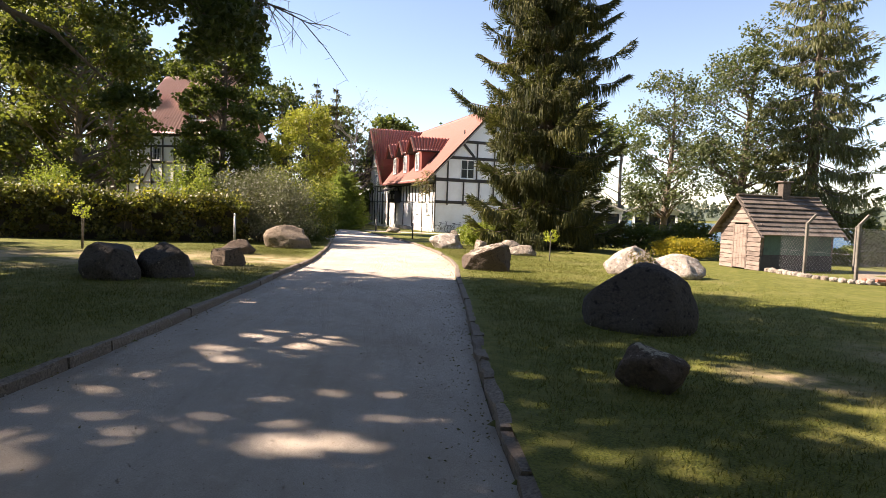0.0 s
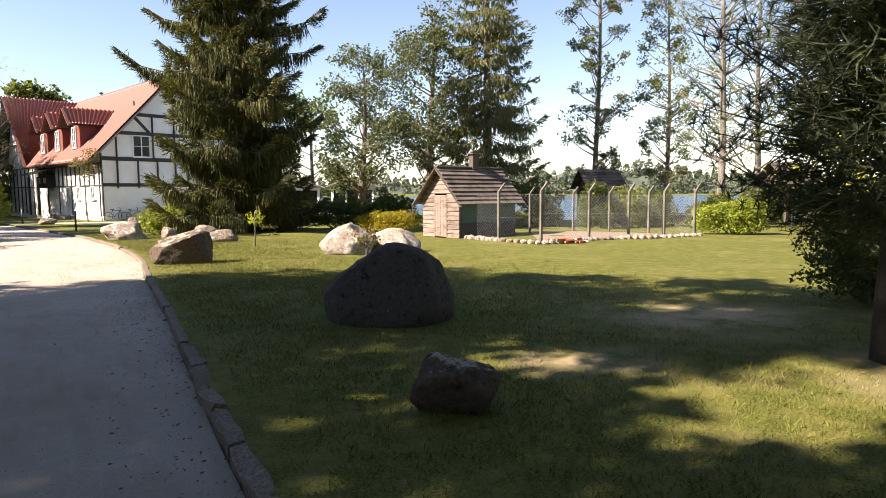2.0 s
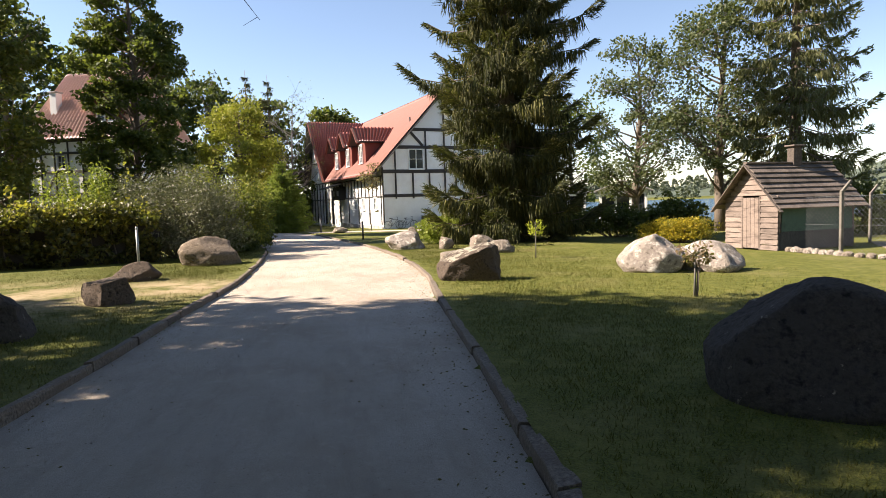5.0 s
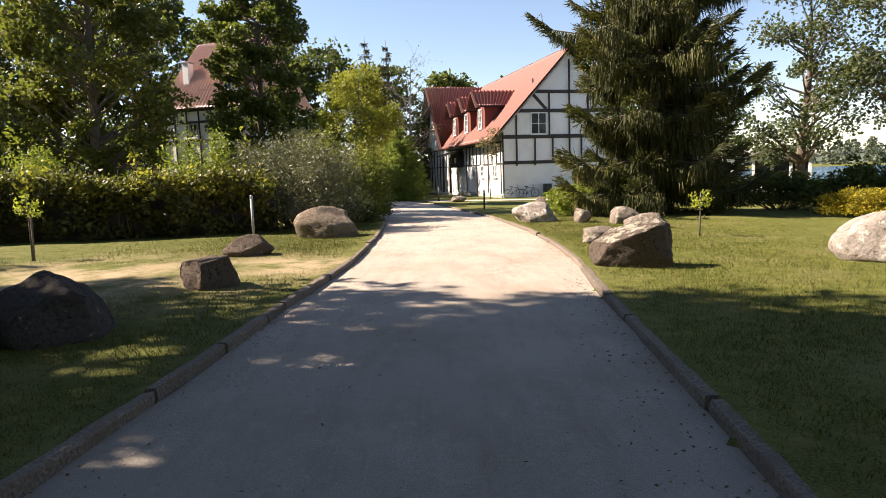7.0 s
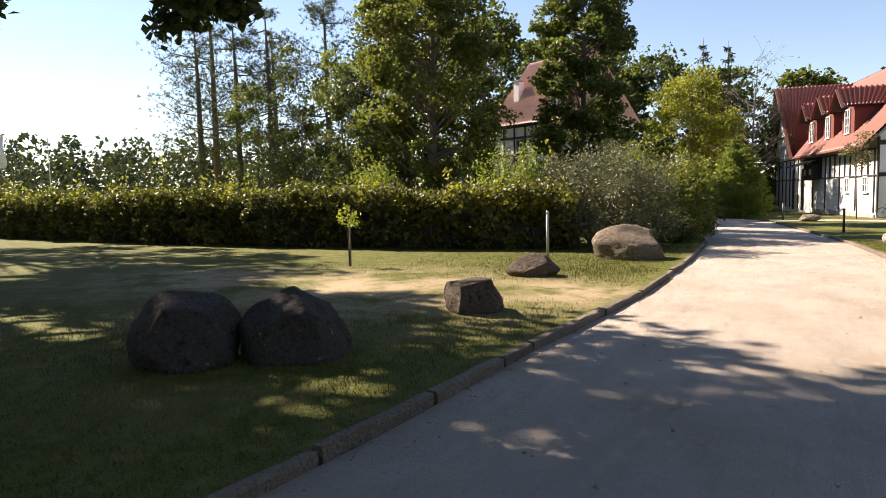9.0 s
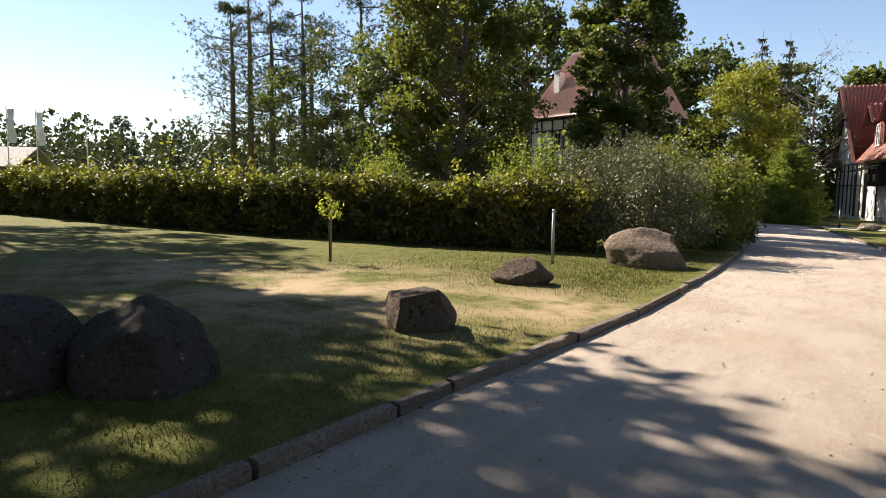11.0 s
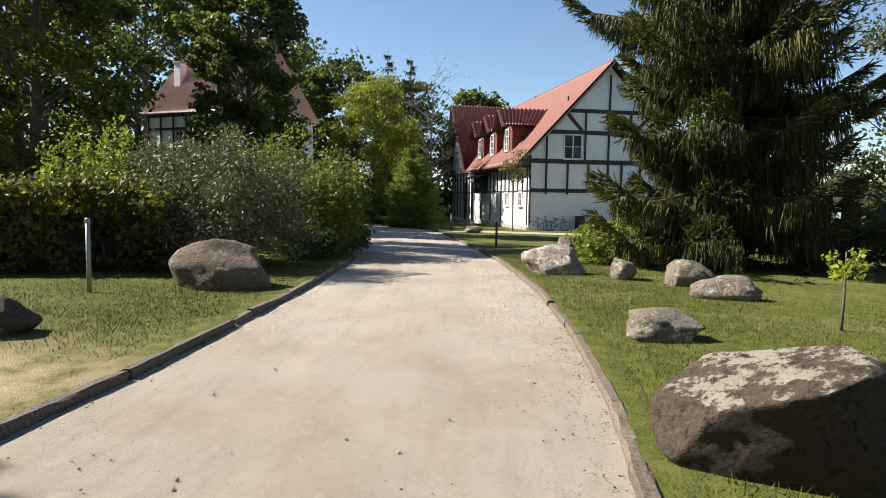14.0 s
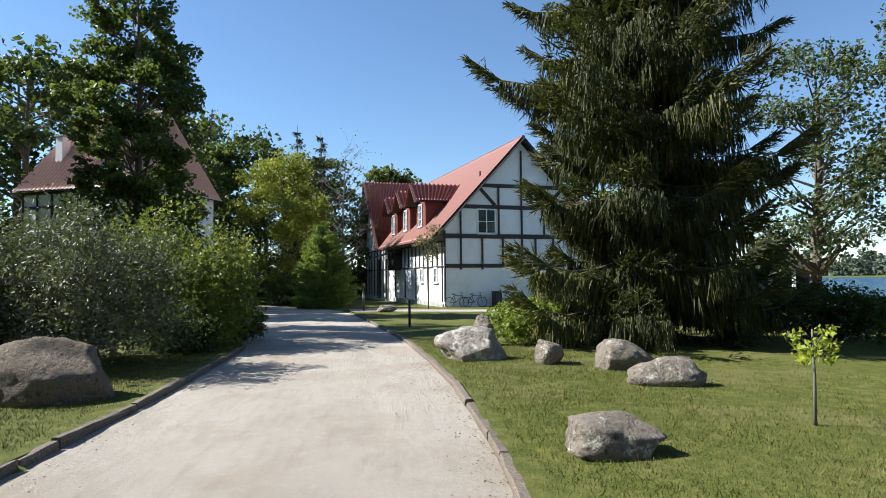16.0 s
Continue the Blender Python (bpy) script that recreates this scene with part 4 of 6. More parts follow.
    # dormers on the long slope
    for y in (5.8, 10.25, 14.6):
        hw, ez, rz, front = 1.5, 7.62, 9.1, -0.75
        dm = part("dormer", Shape().slab([(0.05, y - 1.25, 5.5), (0.05, y + 1.25, 5.5), (0.05, y + 1.25, 7.7), (0.05, y, 8.95), (0.05, y - 1.25, 7.7)], (0.12, 0, 0)), CHEEK, t, "gabled dormer with red tiles and white window")
        for sg in (-1, 1):
            yy = y + sg * 1.25
            part("cheek", Shape().slab([(0.17, yy, 5.6), (0.17, yy, 7.7), (2.2, yy, 7.7)], (0, -0.1 * sg, 0)), CHEEK, dm)
            xe, xr = (ez - EZ) / k - OV + 0.1, (rz - EZ) / k - OV + 0.15
            tiled(dm, "dormer_roof", (front, y + sg * hw, ez), (xe, y + sg * hw, ez), (xr, y, rz), (front, y, rz), TILE_DARK, "", 0.34, 0.36, 0.05, 0.085)
        part("barge_board", Shape().beam((front - 0.02, y - hw, ez - 0.06), (front - 0.02, y, rz - 0.04), 0.05, 0.2, 0.01, (1, 0, 0)), CHEEK, dm)
        part("barge_board", Shape().beam((front - 0.02, y + hw, ez - 0.06), (front - 0.02, y, rz - 0.04), 0.05, 0.2, 0.01, (1, 0, 0)), CHEEK, dm)
        window_in(dm, pose(0.03, y, 5.85) @ side, 0.95, 1.75, 1, 2)
    # cross wing at the far end
    gx, wr, wn_, wf = -0.35, 23.0, 16.6, 26.2
    part("wing_wall", Shape().slab([(gx, wn_, -0.6), (gx, wf, -0.6), (gx, wf, 4.6), (gx, wr, 11.2), (gx, wn_, 4.6)], (0.3, 0, 0)), PLASTER, t)
    tiled(t, "wing_roof", (gx - 0.7, wn_ - 0.1, EZ), (-0.8, wn_ - 0.1, EZ), (RX, wr, RZ), (gx - 0.7, wr, RZ), TILE_DARK, "dark red clay tile roof of the cross wing", 0.34, 0.38, 0.05, 0.085)
    tiled(t, "wing_roof", (gx - 0.7, wf + 0.2, EZ), (RX, wf + 0.2, EZ), (RX, wr, RZ), (gx - 0.7, wr, RZ), TILE_DARK)
    part("verge_board", Shape().beam((gx - 0.72, wn_ - 0.1, EZ), (gx - 0.72, wr, RZ), 0.06, 0.3, 0.01, (1, 0, 0)), CHEEK, t)
    part("verge_board", Shape().beam((gx - 0.72, wf + 0.2, EZ), (gx - 0.72, wr, RZ), 0.06, 0.3, 0.01, (1, 0, 0)), TIMBER, t)
    for z in (2.75, 4.6, 7.0):
        half = 1 if z < 5 else (11.4 - z) / 6.8
        part("beam", Shape().beam((gx - 0.02, wr - 6.3 * half, z), (gx - 0.02, wr + 3.1 * half, z), 0.08, 0.18, 0.01, (1, 0, 0)), TIMBER, t)
    for y in (17.0, 18.4, 19.8, 21.2, 22.6, 24.0, 25.6):
        part("beam", Shape().beam((gx - 0.02, y, 0.2), (gx - 0.02, y, 4.5), 0.08, 0.15, 0.01, (1, 0, 0)), TIMBER, t)
    for y, z in ((20.8, 4.9), (23.0, 4.9), (21.9, 7.2)):
        window_in(t, pose(gx, y, z) @ side, 0.8, 1.3, 1, 1)
    # porch with a small tiled canopy
    porch = part("porch", Shape().box((0.7, 2.2, 1.3), (-0.36, 12.9, 3.3), None, 0.03), TIMBER, t, "dark timber porch with openings")
    for y in (11.5, 14.3):
        part("post", Shape().box((0.16, 0.16, 3.4), (-1.4, y, 1.9)), TIMBER, porch)
    part("canopy", Shape().slab([(-2.0, 11.1, 3.75), (-2.0, 14.7, 3.75), (0, 14.7, 4.4), (0, 11.1, 4.4)], (0, 0, 0.08)), TIMBER, porch)
    for y in (12.1, 13.7):
        part("panel", Shape().box((0.03, 0.6, 0.5), (-0.72, y, 3.3), None, 0.005), WHITE_PAINT, porch)
    return t


main_house()


# ---- the tall house among the trees ----
def tall_house():
    """x along the facade, y into the house."""
    t = thing("tall_house", -45.85, 31.75, None, 15, "tall white half-timbered house with steep red roof", "house")
    W, D, EZ, RZ = 8.2, 7.0, 7.2, 12.3
    for ring, n in (([(0, 0, -1), (W, 0, -1), (W, 0, EZ), (0, 0, EZ)], (0, 0.3, 0)), ([(0, 0.3, -1), (0, D, -1), (0, D, EZ), (0, 0.3, EZ)], (0.3, 0, 0)),
                    ([(W, 0.3, -1), (W, D, -1), (W, D, EZ), (W, 0.3, EZ)], (-0.3, 0, 0)), ([(0.3, D, -1), (W - 0.3, D, -1), (W - 0.3, D, EZ), (0.3, D, EZ)], (0, -0.3, 0))):
        part("wall", Shape().slab(ring, n), PLASTER, t)
    def bar(a, b, w=0.17):
        part("beam", Shape().beam((a[0], -0.02, a[1]), (b[0], -0.02, b[1]), 0.08, w, 0.012), TIMBER, t)
    for z in (0.9, 3.2, 4.8, 6.1, 6.95):
        bar((0, z), (W, z))
    for i in range(8):
        x = 0.1 + i * 1.09
        bar((x, 1.3), (x, 6.9))
    for x in (2.28, 6.6):
        bar((x - 0.85, 3.3), (x, 4.7), 0.13)
        bar((x + 0.85, 3.3), (x, 4.7), 0.13)
    for y in (2.2, 4.4):
        part("beam", Shape().beam((-0.02, y, 1.0), (-0.02, y, 7.0), 0.08, 0.17, 0.01, (1, 0, 0)), TIMBER, t)
    for x, z in ((2.83, 4.95), (6.1, 4.95), (2.83, 1.6), (5.0, 1.6), (7.2, 1.6)):
        window_in(t, pose(x, 0, z) @ pose(0, 0, 0, 0, 0, 180), 0.62, 1.05, 1, 1, STEEL)
    o, ry = 0.3, D / 2
    hx = 1.0
    # the lower slope flares out
    tiled(t, "roof", (-o, -o, EZ - 0.2), (W + o, -o, EZ - 0.2), (W - hx, ry, RZ), (hx, ry, RZ), TILE_PALE, "weathered red tile hip roof", 0.3, 0.36, 0.05, 0.05)
    tiled(t, "roof", (-o, D + o, EZ - 0.2), (W + o, D + o, EZ - 0.2), (W - hx, ry, RZ), (hx, ry, RZ), TILE_PALE, "", 0.3, 0.36, 0.05, 0.05)
    tiled(t, "roof", (-o, -o, EZ - 0.2), (-o, D + o, EZ - 0.2), (hx, ry + 0.05, RZ), (hx, ry - 0.05, RZ), TILE_PALE, "", 0.3, 0.36, 0.05, 0.05)
    tiled(t, "roof", (W + o, -o, EZ - 0.2), (W + o, D + o, EZ - 0.2), (W - hx, ry + 0.05, RZ), (W - hx, ry - 0.05, RZ), TILE_PALE, "", 0.3, 0.36, 0.05, 0.05)
    ch = part("chimney", Shape().box((0.55, 0.6, 2.2), (1.6, 1.3, 9.45), None, 0.03), PLASTER, t, "plastered chimney")
    part("cap", Shape().box((0.68, 0.72, 0.1), (1.6, 1.3, 10.6)), STONE_PLINTH, ch)
    sk = part("skylight", Shape().box((0.7, 0.1, 0.55), (3.3, 0.75, 8.45), pose(0, 0, 0, -40, 0, 0)), STEEL, t)
    part("pane", Shape().box((0.56, 0.03, 0.42), (3.3, 0.69, 8.5), pose(0, 0, 0, -40, 0, 0), 0.004), GLASS, sk)
    # this added dark gable stands for a triangular shadow on the tiles
    dm = part("dormer", Shape().slab([(5.0, 0.5, 7.9), (7.4, 0.5, 7.9), (7.4, 0.5, 9.45), (6.2, 0.5, 10.75), (5.0, 0.5, 9.45)], (0, 0.15, 0)), CHEEK, t, "dark gabled dormer added for the shadow on the roof")
    for sg in (-1, 1):
        part("cheek", Shape().slab([(6.2 + sg * 1.2, 0.65, 8.1), (6.2 + sg * 1.2, 0.65, 9.45), (6.2 + sg * 1.2, 1.9, 9.45)], (-0.1 * sg, 0, 0)), CHEEK, dm)
        tiled(dm, "dormer_roof", (6.2 + sg * 1.5, 0.1, 9.2), (6.2 + sg * 1.5, 1.9, 9.2), (6.2, 3.1, 10.85), (6.2, 0.1, 10.85), TILE_PALE)
    for x in (5.75, 6.65):
        window_in(dm, pose(x, 0.48, 8.2) @ pose(0, 0, 0, 0, 0, 180), 0.6, 1.0, 0, 0)


tall_house()


# ---- the hen house and its run ----
def hen_house():
    """x along the door wall, y along the ridge."""
    t = thing("hen_house", -0.5, 25.25, None, -47, "small weathered board hen house with plank roof", "shed")
    rng_b = random.Random(44)
    W, L, H, AP = 2.05, 3.05, 1.5, 2.6
    for x, y in ((0.05, 0.06), (W - 0.05, 0.06), (0.05, L - 0.05), (W - 0.05, L - 0.05)):
        part("corner_post", Shape().box((0.1, 0.1, H + 0.05), (x, y, H / 2)), SHED_WOOD, t)
    n = 15
    for i in range(n):
        z = 0.09 + i * 0.165
        half = W / 2 if z < H else W / 2 * (1 - (z - H) / (AP - H))
        if half < 0.12:
            break
        cuts = [(W / 2 - half, W / 2 + half)] if z > 1.62 else [(0, 0.72), (1.36, W)]
        for a, b in cuts:
            part("board", Shape().box((b - a, 0.03, 0.158), ((a + b) / 2, -0.012, z), pose(0, 0, 0, -9, 0, rng_b.uniform(-0.5, 0.5)), 0.004), SHED_WOOD, t)
    door = part("door", Shape().box((0.6, 0.02, 1.5), (1.04, 0.0, 0.8), None, 0.004), SHED_WOOD, t, "narrow vertical plank door")
    for i in range(4):
        part("plank", Shape().box((0.148, 0.03, 1.56), (0.815 + i * 0.152, -0.025, 0.82), None, 0.006), SHED_WOOD, door)
    for x in (0.70, 1.38):
        part("door_post", Shape().box((0.06, 0.04, 1.62), (x, -0.02, 0.82), None, 0.006), SHED_WOOD, door)
    for i in range(8):
        z = 0.1 + i * 0.17
        part("board", Shape().box((0.03, L, 0.172), (0.0, L / 2, z), None, 0.006), SHED_WOOD, t)
        part("board", Shape().box((W, 0.03, 0.172), (W / 2, L, z), None, 0.006), SHED_WOOD, t)
        if i < 3:
            part("board", Shape().box((0.03, L, 0.172), (W, L / 2, z), None, 0.006), TARP, t)
    part("shade_net", Shape().box((0.012, L - 0.2, 0.85), (W + 0.02, L / 2, 1.0), None, 0.003), NET_GREEN, t, "green shade net over the open side")
    part("tarpaulin", Shape().box((0.02, L - 0.15, 0.75), (W + 0.01, L / 2, 0.42), None, 0.004), TARP, t)
    sl = math.atan2(AP - H, W / 2)
    for sg in (-1, 1):
        for i in range(9):
            u = (i + 0.5) / 9
            x = W / 2 + sg * (W / 2 + 0.27) * (1 - u)
            z = AP + 0.05 - (AP - H) / (W / 2) * abs(x - W / 2)
            part("roof_board", Shape().box((0.25, L + rng_b.uniform(0.44, 0.56), 0.036), (x, L / 2 + rng_b.uniform(-0.03, 0.03), z + rng_b.uniform(0, 0.012)), pose(0, 0, 0, 0, math.degrees(sl) * sg - sg * 11, rng_b.uniform(-0.5, 0.5)), 0.006), SHED_ROOF, t)
    part("ridge_board", Shape().box((0.16, L + 0.5, 0.05), (W / 2, L / 2, AP + 0.07)), SHED_ROOF, t)
    for y in (-0.25, L + 0.25):
        for sg in (-1, 1):
            part("verge_board", Shape().beam((W / 2 + sg * (W / 2 + 0.34), y, H - 0.33), (W / 2, y, AP), 0.03, 0.14, 0.006, (0, 1, 0)), SHED_ROOF, t)
    vent = part("vent_turret", Shape().box((0.26, 0.34, 0.6), (W / 2, 1.75, AP + 0.28), None, 0.01), SHED_ROOF, t, "boxed roof vent")
    part("cap", Shape().box((0.38, 0.48, 0.05), (W / 2, 1.75, AP + 0.6)), SHED_ROOF, vent)


def wire_panel(a, b, h, step, wire_r, lift=0.05):
    """A chain-link panel between two posts: crossing diagonal wires."""
    a, b = Vector(a), Vector(b)
    d = b - a
    ln = d.length
    d.normalize()
    A, B = [], []
    k = -h
    while k < ln:
        for sg in (1, -1):
            s0, s1 = k, k + h
            z0, z1 = (0, h) if sg > 0 else (h, 0)
            t0, t1 = max(0, -s0) / h, min(1, (ln - s0) / h)
            if t1 > t0:
                p = a + d * (s0 + h * t0) + Vector((0, 0, lift + z0 + (z1 - z0) * t0))
                q = a + d * (s0 + h * t1) + Vector((0, 0, lift + z0 + (z1 - z0) * t1))
                A.append(p), B.append(q)
        k += step
    sh = Shape()
    for p, q in zip(A, B):
        sh.tube([p, q], [wire_r, wire_r], 3, False)
    for z in (0.03, h * 0.5, h):
        sh.tube([a + Vector((0, 0, lift + z)), b + Vector((0, 0, lift + z))], [wire_r * 1.4] * 2, 4, False)
    return sh


def poultry_run():
    run = thing("wire_fence", 0, 0, 0, 0, "chain-link fence on concrete posts with angled tips", "fence")
    front = [(1.5, 22.9), (2.2, 21.9), (3.45, 20.7), (5.35, 22.5), (6.9, 23.2), (8.35, 23.8), (9.8, 24.7)]
    back = [(9.8, 24.7), (8.6, 26.4), (7.3, 27.6), (5.9, 28.3), (4.0, 28.2)]
    for i, (x, y) in enumerate(front[1:] + back[1:]):
        z = level(x, y)
        post = part("post", Shape().box((0.085, 0.085, 1.75), (x, y, z + 0.82), pose(0, 0, 0, 0, 0, 30), 0.012), POST_GREY, run)
        part("angled_tip", Shape().beam((x, y, z + 1.66), (x + 0.22, y + 0.12, z + 1.95), 0.07, 0.07, 0.01), POST_GREY, post)
    for line in (front, back):
        for p, q in zip(line, line[1:]):
            part("wire_mesh", wire_panel((*p, level(*p)), (*q, level(*q)), 1.5, 0.13, 0.0015), WIRE, run)
    rng = random.Random(4)
    line = [(1.1, 23.6), (2.2, 21.65), (3.45, 20.4), (5.4, 22.2), (6.95, 22.95), (8.4, 23.55), (10.0, 24.45)]
    edge = thing("stone_edging", 0, 0, 0, 0, "row of rounded edging stones along the fence", "edging")
    for p, q in zip(line, line[1:]):
        p, q = Vector(p), Vector(q)
        k = max(2, int((q - p).length / 0.27))
        for i in range(k):
            c = p.lerp(q, (i + 0.5) / k)
            bm = bmesh.new()
            bmesh.ops.create_icosphere(bm, subdivisions=2, radius=1)
            s = Vector((rng.uniform(0.12, 0.16), rng.uniform(0.09, 0.13), rng.uniform(0.08, 0.13)))
            for v in bm.verts:
                v.co = Vector((v.co.x * s.x, v.co.y * s.y, v.co.z * s.z)) * (1 + 0.2 * noise.noise(v.co * 1.5 + Vector((i, c.x, 0))))
            me = bpy.data.meshes.new("stone")
            bm.to_mesh(me)
            bm.free()
            mat = ROCK_GREY if rng.random() < 0.45 else ROCK_PALE
            me.materials.append(mat)
            o = part("stone", me, mat, edge)
            o.matrix_basis = pose(c.x, c.y, level(c.x, c.y) + 0.04, 0, 0, rng.uniform(0, 90))
    dirt = Shape()
    poly = front[2:] + back[1:]
    dirt.slab([(x, y, level(x, y) - 0.1) for x, y in poly], (0, 0, 0.125))
    tagged(new("pavement", dirt.mesh("pavement", EARTH)), "bare scratched earth inside the poultry run", "bare earth", kind="structure")


def brick_pile(x, y):
    """A few old bricks and flat stones heaped at the fence."""
    t = thing("brick_pile", x, y, None, 12, "low heap of red bricks and flat stones by the fence", "bricks")
    rng = random.Random(6)
    for i in range(16):
        row = 0 if i < 9 else 1
        px = (i if row == 0 else i - 8.5) * 0.17 - 0.7
        part("brick", Shape().box((0.24, 0.115, 0.07), (px, rng.uniform(-0.09, 0.09), 0.035 + 0.085 * row), pose(0, 0, 0, rng.uniform(-3, 3), 0, rng.uniform(-50, 50)), 0.008), BRICK if rng.random() < 0.6 else STONE_PLINTH, t)


hen_house()
poultry_run()
brick_pile(4.3, 20.9)

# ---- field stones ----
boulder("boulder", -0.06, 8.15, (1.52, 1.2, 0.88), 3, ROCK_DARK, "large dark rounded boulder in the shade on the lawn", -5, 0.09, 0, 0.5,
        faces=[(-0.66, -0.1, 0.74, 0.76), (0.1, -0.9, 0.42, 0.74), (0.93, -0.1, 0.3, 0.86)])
boulder("boulder", 0.72, 4.95, (0.6, 0.52, 0.37), 8, ROCK_LICHEN, "small dark lichen-spotted stone in shaded grass", 20, 0.2, 8)
boulder("boulder", -5.42, 14.80, (1.36, 0.92, 0.76), 12, ROCK_LICHEN, "big dark boulder with lichen-crusted top beside the driveway", 12, 0.11, 0, 0.3, 5,
        faces=[(-0.46, -0.24, 0.85, 0.52), (0.05, -0.97, -0.22, 0.5), (0.96, -0.1, 0.12, 0.74), (-0.75, -0.45, 0.2, 0.74), (0.55, -0.75, 0.1, 0.72), (0.2, 0.9, 0.4, 0.7)])
boulder("boulder", -2.05, 16.9, (1.4, 1.1, 0.82), 15, ROCK_PALE, "pale sunlit rounded boulder on the lawn", 0, 0.14, 3, 0.25,
        faces=[(-0.6, -0.2, 0.75, 0.68), (0.1, -0.9, 0.4, 0.66), (0.7, -0.3, 0.6, 0.74)])
boulder("boulder", -0.95, 17.5, (1.5, 0.95, 0.64), 19, ROCK_PALE, "long pale reddish boulder on the lawn", -10, 0.13, 3, 0.3,
        faces=[(0.1, -0.85, 0.5, 0.62), (0.85, -0.2, 0.45, 0.72)])
boulder("boulder", -11.6, 23.9, (1.55, 1.1, 0.68), 23, ROCK_PALE, "pale pitted boulder at the driveway's edge", 32, 0.24, 9)
boulder("boulder", -12.7, 26.6, (0.62, 0.55, 0.78), 27, ROCK_GREY, "small upright grey stone behind a pale boulder", 0, 0.2, 8)
boulder("boulder", -9.85, 23.8, (0.6, 0.58, 0.48), 31, ROCK_GREY, "small round grey stone on the lawn", 0, 0.1, 5)
boulder("boulder", -8.4, 24.0, (1.2, 0.9, 0.54), 35, ROCK_GREY, "low grey boulder under the spruce", 25, 0.18, 9)
boulder("boulder", -7.45, 22.45, (1.2, 0.7, 0.42), 39, ROCK_GREY, "flat grey wedge-shaped stone on the lawn", 20, 0.2, 9)
boulder("boulder", -7.1, 18.1, (0.88, 0.62, 0.36), 43, ROCK_GREY, "flat mossy grey stone beside the driveway", 25, 0.2, 9)
boulder("boulder", -14.55, 17.0, (1.75, 1.2, 0.84), 47, ROCK_TAN, "large pale brown boulder by the hedge end", 35, 0.14, 4, lean=-0.2)
boulder("boulder", -12.72, 12.88, (1.05, 0.7, 0.44), 51, ROCK_BROWN, "low brown angular stone on dry grass", 50, 0.15, 10)
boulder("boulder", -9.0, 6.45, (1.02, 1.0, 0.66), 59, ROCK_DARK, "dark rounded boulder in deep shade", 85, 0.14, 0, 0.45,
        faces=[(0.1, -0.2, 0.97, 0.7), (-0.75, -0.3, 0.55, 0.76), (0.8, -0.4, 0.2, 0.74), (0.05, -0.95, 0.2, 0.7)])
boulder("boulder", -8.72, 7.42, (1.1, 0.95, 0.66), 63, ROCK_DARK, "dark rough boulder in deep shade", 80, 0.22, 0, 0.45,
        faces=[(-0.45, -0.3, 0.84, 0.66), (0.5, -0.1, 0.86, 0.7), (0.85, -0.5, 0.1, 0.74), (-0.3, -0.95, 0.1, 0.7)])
boulder("boulder", -25.6, 40.7, (1.1, 0.7, 0.42), 67, ROCK_GREY, "grey stone at the turn of the driveway", 30, 0.2, 9)
boulder("boulder", -43.5, 46.8, (1.4, 0.9, 0.6), 71, ROCK_PALE, "pale stone beyond the driveway", 30, 0.2, 9)
boulder("boulder", -10.0, 10.15, (0.82, 0.52, 0.44), 83, ROCK_BROWN, "dark blocky angular stone on dry grass", 77, 0.1, 0, 0.3, 5,
        faces=[(0.1, -0.98, 0.12, 0.5), (-0.16, -0.05, 0.98, 0.5), (-0.97, -0.15, 0.1, 0.58), (0.9, -0.2, 0.34, 0.56), (0.55, -0.8, 0.1, 0.62), (0.1, 0.95, 0.1, 0.55), (0.45, 0.1, 0.88, 0.62)])


# ---- trees ----
spruce("spruce", -9.15, 29.1, 23.0, 4.6, NEEDLE_SPRUCE, 11, 25, 12, 0.36, 0.7, 62, "tall dark spruce with drooping limbs down to the lawn", 0.02, 0.42, width=0.048, ragged=0.4, waist=0.3, upturn=0.13, side=0.1, bush=0.13)
spruce("spruce", 2.6, 37.6, 19.5, 4.4, NEEDLE_GREY, 21, 24, 7, 0.48, 0.6, 22, "thin grey-green spruce at the lake shore", 0.12, 0.7, 0.8)
broadleaf("alder", -0.6, 38.7, 12.8, 2.9, LEAF_ALDER, BARK, 22, 13000, 0.17, 0.14, 60, 1, "leafy alder beside a thin spruce", 0.5)
broadleaf("alder", -5.0, 40.4, 11.0, 2.8, LEAF_ALDER, BARK, 23, 9500, 0.17, 0.22, 60, 1, "slender airy alder by the lake", 0.42)
broadleaf("lakeside_tree", 9.6, 40.5, 21.0, 2.2, LEAF_ALDER, BARK, 24, 13000, 0.14, 0.12, 90, 1, "tall narrow tree with gappy crown", 0.34, 0.2, shell=0.3)
broadleaf("lakeside_tree", 14.2, 41.2, 17.0, 2.1, LEAF_ALDER, BARK, 25, 9500, 0.14, 0.16, 76, 1, "narrow tree with sparse light leaves", 0.34, 0.17, shell=0.3)
broadleaf("birch", 14.9, 34.8, 19.0, 3.4, LEAF_BIRCH, BARK_PALE, 26, 4800, 0.13, 0.22, 84, 1, "pale-barked tree with sparse thin leaves", 0.4, 0.22)
broadleaf("birch", 18.1, 37.4, 18.0, 3.2, LEAF_BIRCH, BARK_PALE, 27, 5600, 0.14, 0.18, 76, 1, "pale-barked tree with sparse thin leaves", 0.4, 0.2)
broadleaf("birch", 22.5, 36.0, 16.0, 3.5, LEAF_ALDER, BARK_PALE, 28, 7000, 0.2, 0.15, 50, 1, "leafy tree near the lake", 0.45, 0.2)
